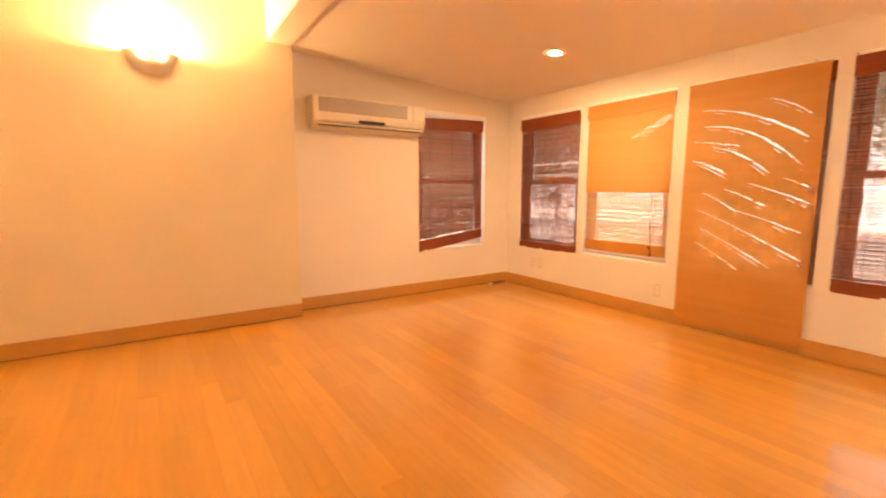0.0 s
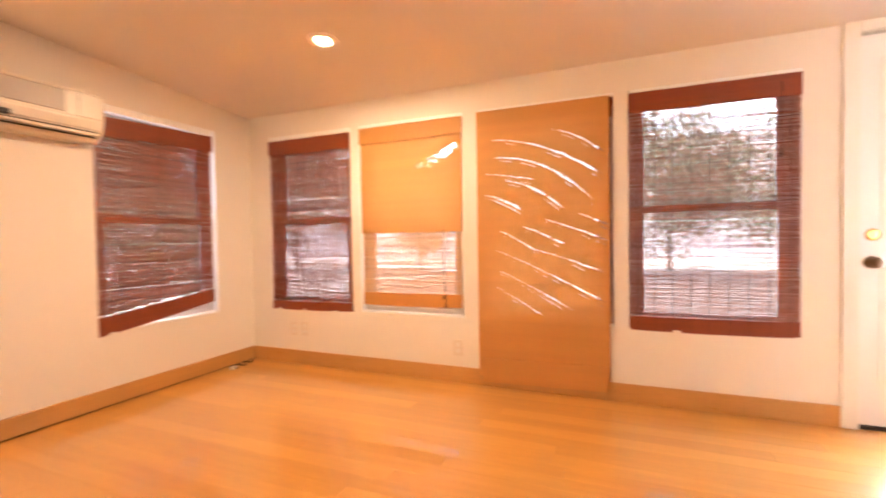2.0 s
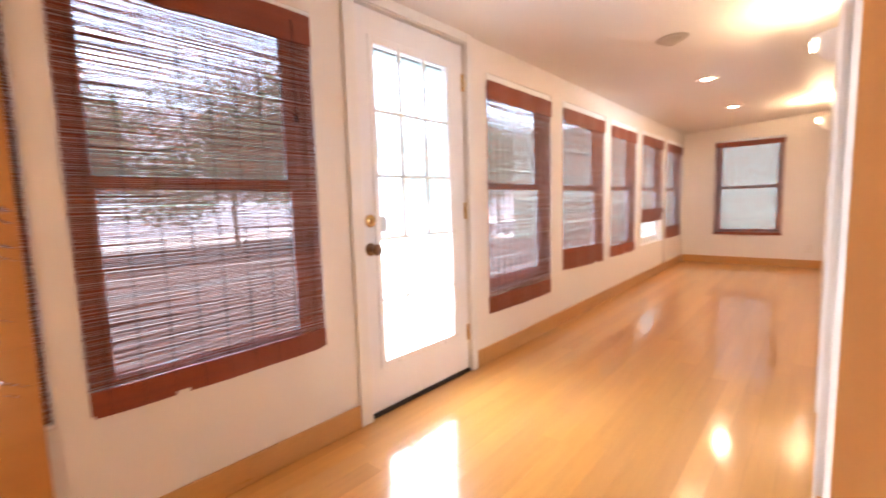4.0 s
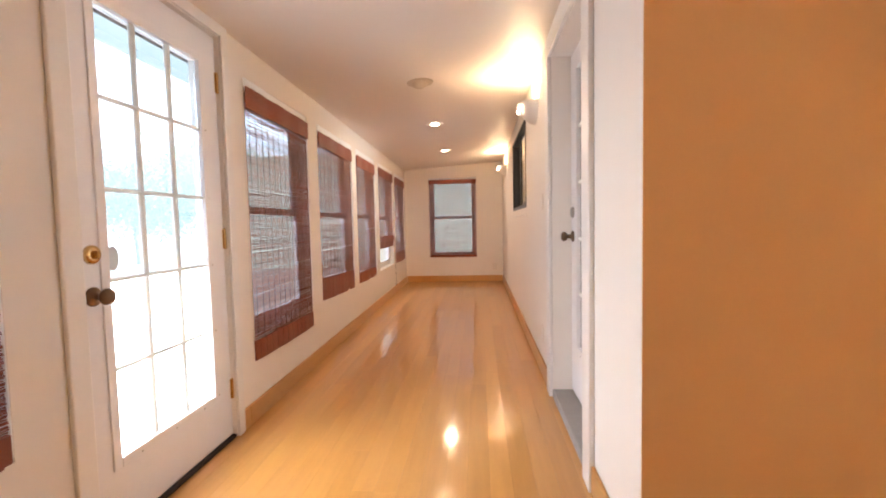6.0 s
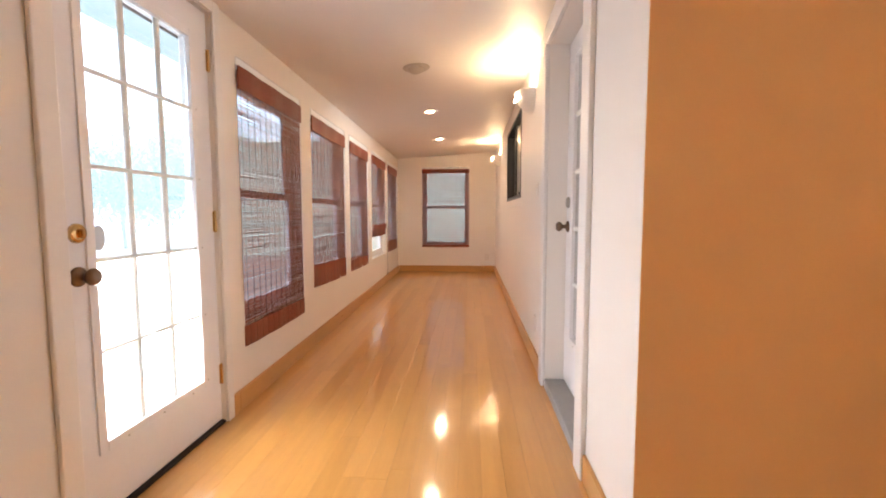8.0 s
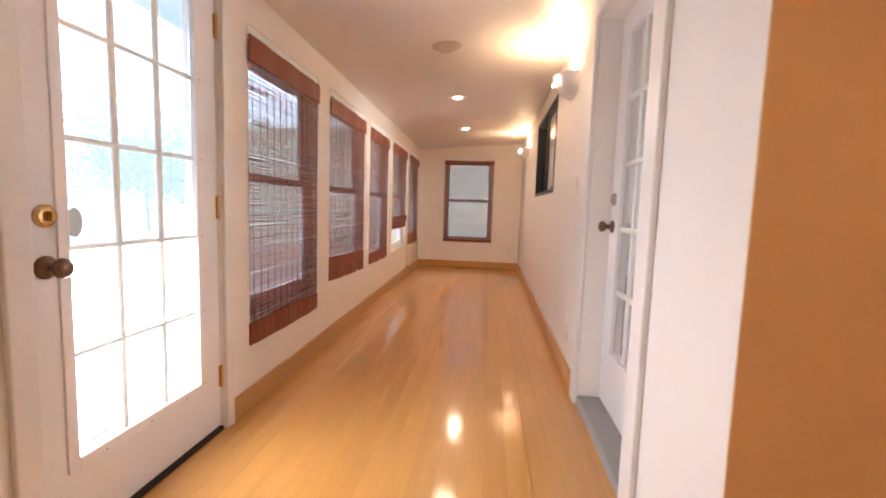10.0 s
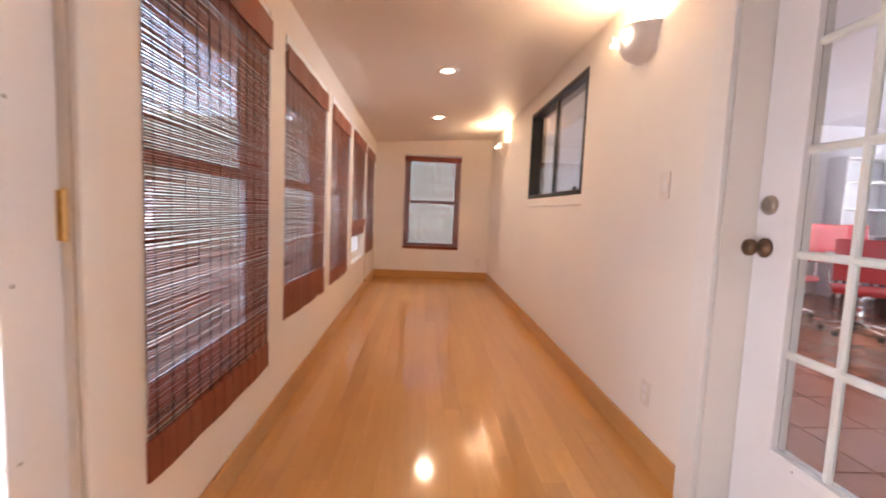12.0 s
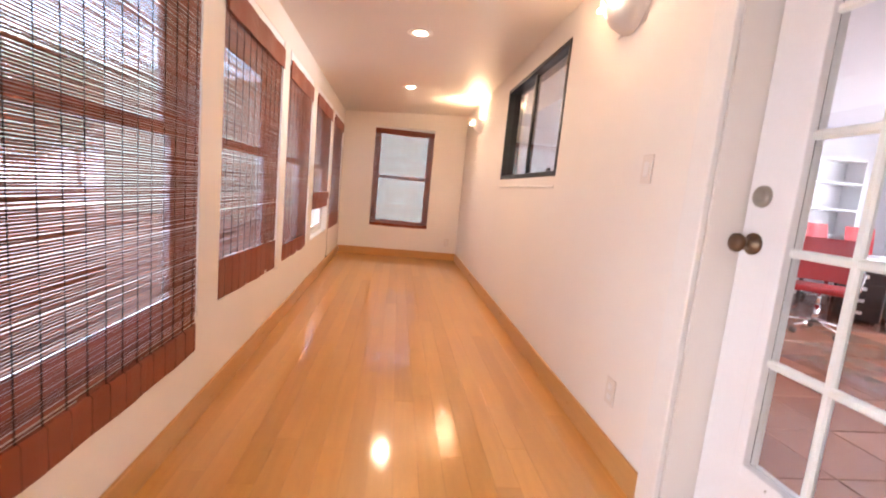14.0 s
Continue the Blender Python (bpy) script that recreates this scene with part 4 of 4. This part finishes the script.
for k in (-1, 1):
    part("side_panel", bx(k * 0.435 - 0.014, k * 0.435 + 0.014, -0.15, 0.15, FZ, 2.13, bevel=0.002), LAMINATE, sh)
for x, y in ((-0.4, -3.75), (-2.3, -5.4)):
    v = thing("ceiling_vent", "dark round ceiling fitting in the office", "vent", Matrix.Translation((x, y, OZ)))
    g = bmesh.new()
    lathe(g, [(0.0, -0.004), (0.07, -0.004), (0.08, -0.012), (0.1, -0.008), (0.1, -0.001)], None, 24)
    part("ring", g, NICKEL, v, smooth=True)

# ---- outside ----
solid("ground", bx(-400, 400, -400, 400, -0.6, -0.201), GRAVEL, "pale gravel ground round the house", "ground", kind="structure")
solid("patio", bx(EX + TH + 0.005, 19.5, -10.9, 7.0, -0.200, -0.12, bevel=0.01), PAVE, "pinkish paved terrace beside the house", "pavement", kind="structure")
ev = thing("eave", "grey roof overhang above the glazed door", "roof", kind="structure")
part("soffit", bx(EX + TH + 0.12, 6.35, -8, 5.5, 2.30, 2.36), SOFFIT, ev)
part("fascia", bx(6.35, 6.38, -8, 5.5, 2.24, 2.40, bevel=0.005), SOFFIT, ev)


def leaf_cloud(rng, centres, n, size):
    vs, fs = [], []
    for c, r in centres:
        for _ in range(n):
            d = Vector((rng.gauss(0, 1), rng.gauss(0, 1), rng.gauss(0, 1))).normalized() * r * rng.uniform(0.45, 1.08)
            p = Vector(c) + d
            q = Euler((rng.uniform(0, 6.3), rng.uniform(0, 6.3), rng.uniform(0, 6.3))).to_matrix()
            s = size * rng.uniform(0.6, 1.4)
            k = len(vs)
            vs += [tuple(p + q @ Vector(v)) for v in ((-s, 0, 0), (0, -0.4 * s, 0.1 * s), (s, 0, 0), (0, 0.4 * s, 0.1 * s))]
            fs.append((k, k + 1, k + 2, k + 3))
    return vs, fs


def tree(x, y, h, r, seed):
    rng = random.Random(seed)
    t = thing("tree", "leafy green garden tree beyond the terrace", "tree", Matrix.Translation((x, y, -0.2)), group="garden trees")
    b = bmesh.new()
    tube(b, [(0, 0, -0.1), (0.05, 0.03, h * 0.25), (-0.04, 0.06, h * 0.5), (0.03, 0, h * 0.8)], [0.08, 0.07, 0.05, 0.02], 9)
    for k in range(7):
        a, z0 = rng.uniform(0, 6.28), h * rng.uniform(0.25, 0.65)
        l = r * rng.uniform(0.5, 0.9)
        tube(b, [(0, 0, z0), (0.5 * l * math.cos(a), 0.5 * l * math.sin(a), z0 + 0.3 * l), (l * math.cos(a), l * math.sin(a), z0 + 0.75 * l)], [0.04, 0.03, 0.012], 6)
    part("trunk", b, BARK, t)
    cs = []
    for k in range(16):
        a, q = rng.uniform(0, 6.28), r * rng.uniform(0.1, 0.85)
        cs.append(((q * math.cos(a), q * math.sin(a), h * rng.uniform(0.3, 0.98)), r * rng.uniform(0.3, 0.5)))
    vs, fs = leaf_cloud(rng, cs, 900, 0.075)
    pydata("crown", vs, fs, LEAF, t)
    return t


for i, (x, y, h, r) in enumerate(((17, 14, 5.4, 3.2), (18.5, 9, 4.8, 3.0), (17, 4.5, 5.2, 3.0), (18.5, 0, 4.4, 2.8), (17.5, -4.5, 5.2, 3.2), (18.5, -9, 4.8, 3.1), (17, -14, 5.2, 3.2), (18, -20, 5.0, 3.2), (10.5, 13, 5.2, 2.8), (4.0, 12.0, 4.8, 2.8))):
    tree(x, y, h, r, 100 + i)


def hedge(x0, x1, y0, y1, z1, seed):
    rng = random.Random(seed)
    cs = []
    n = max(3, int(max(x1 - x0, y1 - y0) / 0.45))
    for i in range(n):
        s = (i + 0.5) / n
        for z in (0.2, 0.55, 0.9):
            cs.append(((x0 + (x1 - x0) * s + rng.uniform(-0.1, 0.1), y0 + (y1 - y0) * s + rng.uniform(-0.1, 0.1), -0.2 + z1 * z), 0.42 * rng.uniform(0.8, 1.2)))
    h = thing("hedge", "loose green hedge in the garden", "hedge", kind="stuff")
    vs, fs = leaf_cloud(rng, cs, 260, 0.06)
    pydata("leaves", vs, fs, LEAF, h)


hedge(1.5, 8.5, 7.6, 7.6, 1.7, 61)
solid("garden_wall", bx(-1.5, 11.5, -11.2, -11.0, -0.2, 3.2, bevel=0.02), SAGE, "pale sage garden wall behind the house", "wall", kind="structure")


def hill(x0, x1, y0, y1, top, nx=14, ny=110):
    """A wooded rise beyond the garden with an uneven skyline."""
    vs, fs = [], []
    for i in range(nx + 1):
        for j in range(ny + 1):
            x, y = x0 + (x1 - x0) * i / nx, y0 + (y1 - y0) * j / ny
            rise = min(1.0, 1.35 * i / nx)
            z = top * math.sin(rise * math.pi / 2) * (1 + 0.18 * noise.noise((x * 0.05, y * 0.06, 3))) + 0.9 * rise * noise.noise((x * 0.5, y * 0.5, 9))
            vs.append((x, y, z - 0.25))
    for i in range(nx):
        for j in range(ny):
            a = i * (ny + 1) + j
            fs.append((a, a + ny + 1, a + ny + 2, a + 1))
    h = thing("backdrop", "wooded rise beyond the garden, paled to grey for haze", "hillside", kind="structure")
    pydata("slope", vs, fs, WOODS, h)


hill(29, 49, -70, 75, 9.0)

# ---- floor pieces: sub-floor sheet, planks, tiles ----
solid("floor", bx(-1.2, 5.52, SY, 4.44, -0.2, -0.0135), SUBFLOOR, "glossy golden bamboo plank floor", "floor", kind="structure")
floor_ob = bpy.data.objects["floor"]
PW, PL = 0.096, 1.85


def plank_mesh(l):
    b = bmesh.new()
    box(b, -PW / 2 + 0.0002, PW / 2 - 0.0002, -l / 2 + 0.0003, l / 2 - 0.0003, -0.013, 0.0)
    top = [e for e in b.edges if all(v.co.z > -0.001 for v in e.verts)]
    bmesh.ops.bevel(b, geom=top, offset=0.0004, segments=1, affect="EDGES")
    return finish("plank", b, BAMBOO)


plank_full = plank_mesh(PL)
prng = random.Random(8)
lengths = {}
rest_v, rest_f = [], []
count = 0
x = 5.52 - PW / 2
while x > -1.2:
    lo = SY if x > WX - 0.06 else (0.33 if x > 2.55 else -0.63)
    hi = 4.44 if x > 2.8 else 4.26
    y = lo - prng.uniform(0.1, PL)
    while y < hi:
        a, b = max(y, lo + 0.001), min(y + PL, hi - 0.001)
        if b - a > 0.03:
            near = (x > WX - 0.06 and a < 2.2) or (x > 1.4 and a < 3.4)
            if near and count < 300:
                key = round(b - a, 2)
                me = plank_full if b - a > PL - 0.002 else lengths.setdefault(key, plank_mesh(b - a))
                p = new("plank", me)
                p.location = (x, (a + b) / 2, 0)
                p.parent = floor_ob
                count += 1
            else:
                k = len(rest_v)
                u0, u1 = x - PW / 2 + 0.0002, x + PW / 2 - 0.0002
                rest_v += [(u0, a + 0.0006, 0), (u1, a + 0.0006, 0), (u1, b - 0.0006, 0), (u0, b - 0.0006, 0), (u0, a + 0.0006, -0.013), (u1, a + 0.0006, -0.013), (u1, b - 0.0006, -0.013), (u0, b - 0.0006, -0.013)]
                rest_f += [tuple(k + i for i in q) for q in ((0, 1, 2, 3), (0, 4, 5, 1), (1, 5, 6, 2), (2, 6, 7, 3), (3, 7, 4, 0))]
        y += PL
    x -= PW
pydata("planks", rest_v, rest_f, BAMBOO_J, floor_ob, kind="stuff")

solid("office_floor", bx(OX0, OX1, OY0, 0.21, -0.2, FZ - 0.006), GROUT, "reddish-brown glossy tiled office floor", "floor", kind="structure")
of = bpy.data.objects["office_floor"]
TS = 0.40
tb = bmesh.new()
box(tb, -TS / 2 + 0.003, TS / 2 - 0.003, -TS / 2 + 0.003, TS / 2 - 0.003, FZ - 0.012, FZ, bevel=0.002)
tile = finish("tile", tb, TERRA)
for i in range(int((OX1 - OX0) / TS)):
    for j in range(int((OY1 - OY0) / TS) + 1):
        p = new("tile", tile)
        p.location = (OX1 - TS * (i + 0.5), OY0 + TS * (j + 0.5), 0)
        if p.location.y > OY1 - 0.05 and p.location.x < 2.5:
            bpy.data.objects.remove(p)
            continue
        p.parent = of
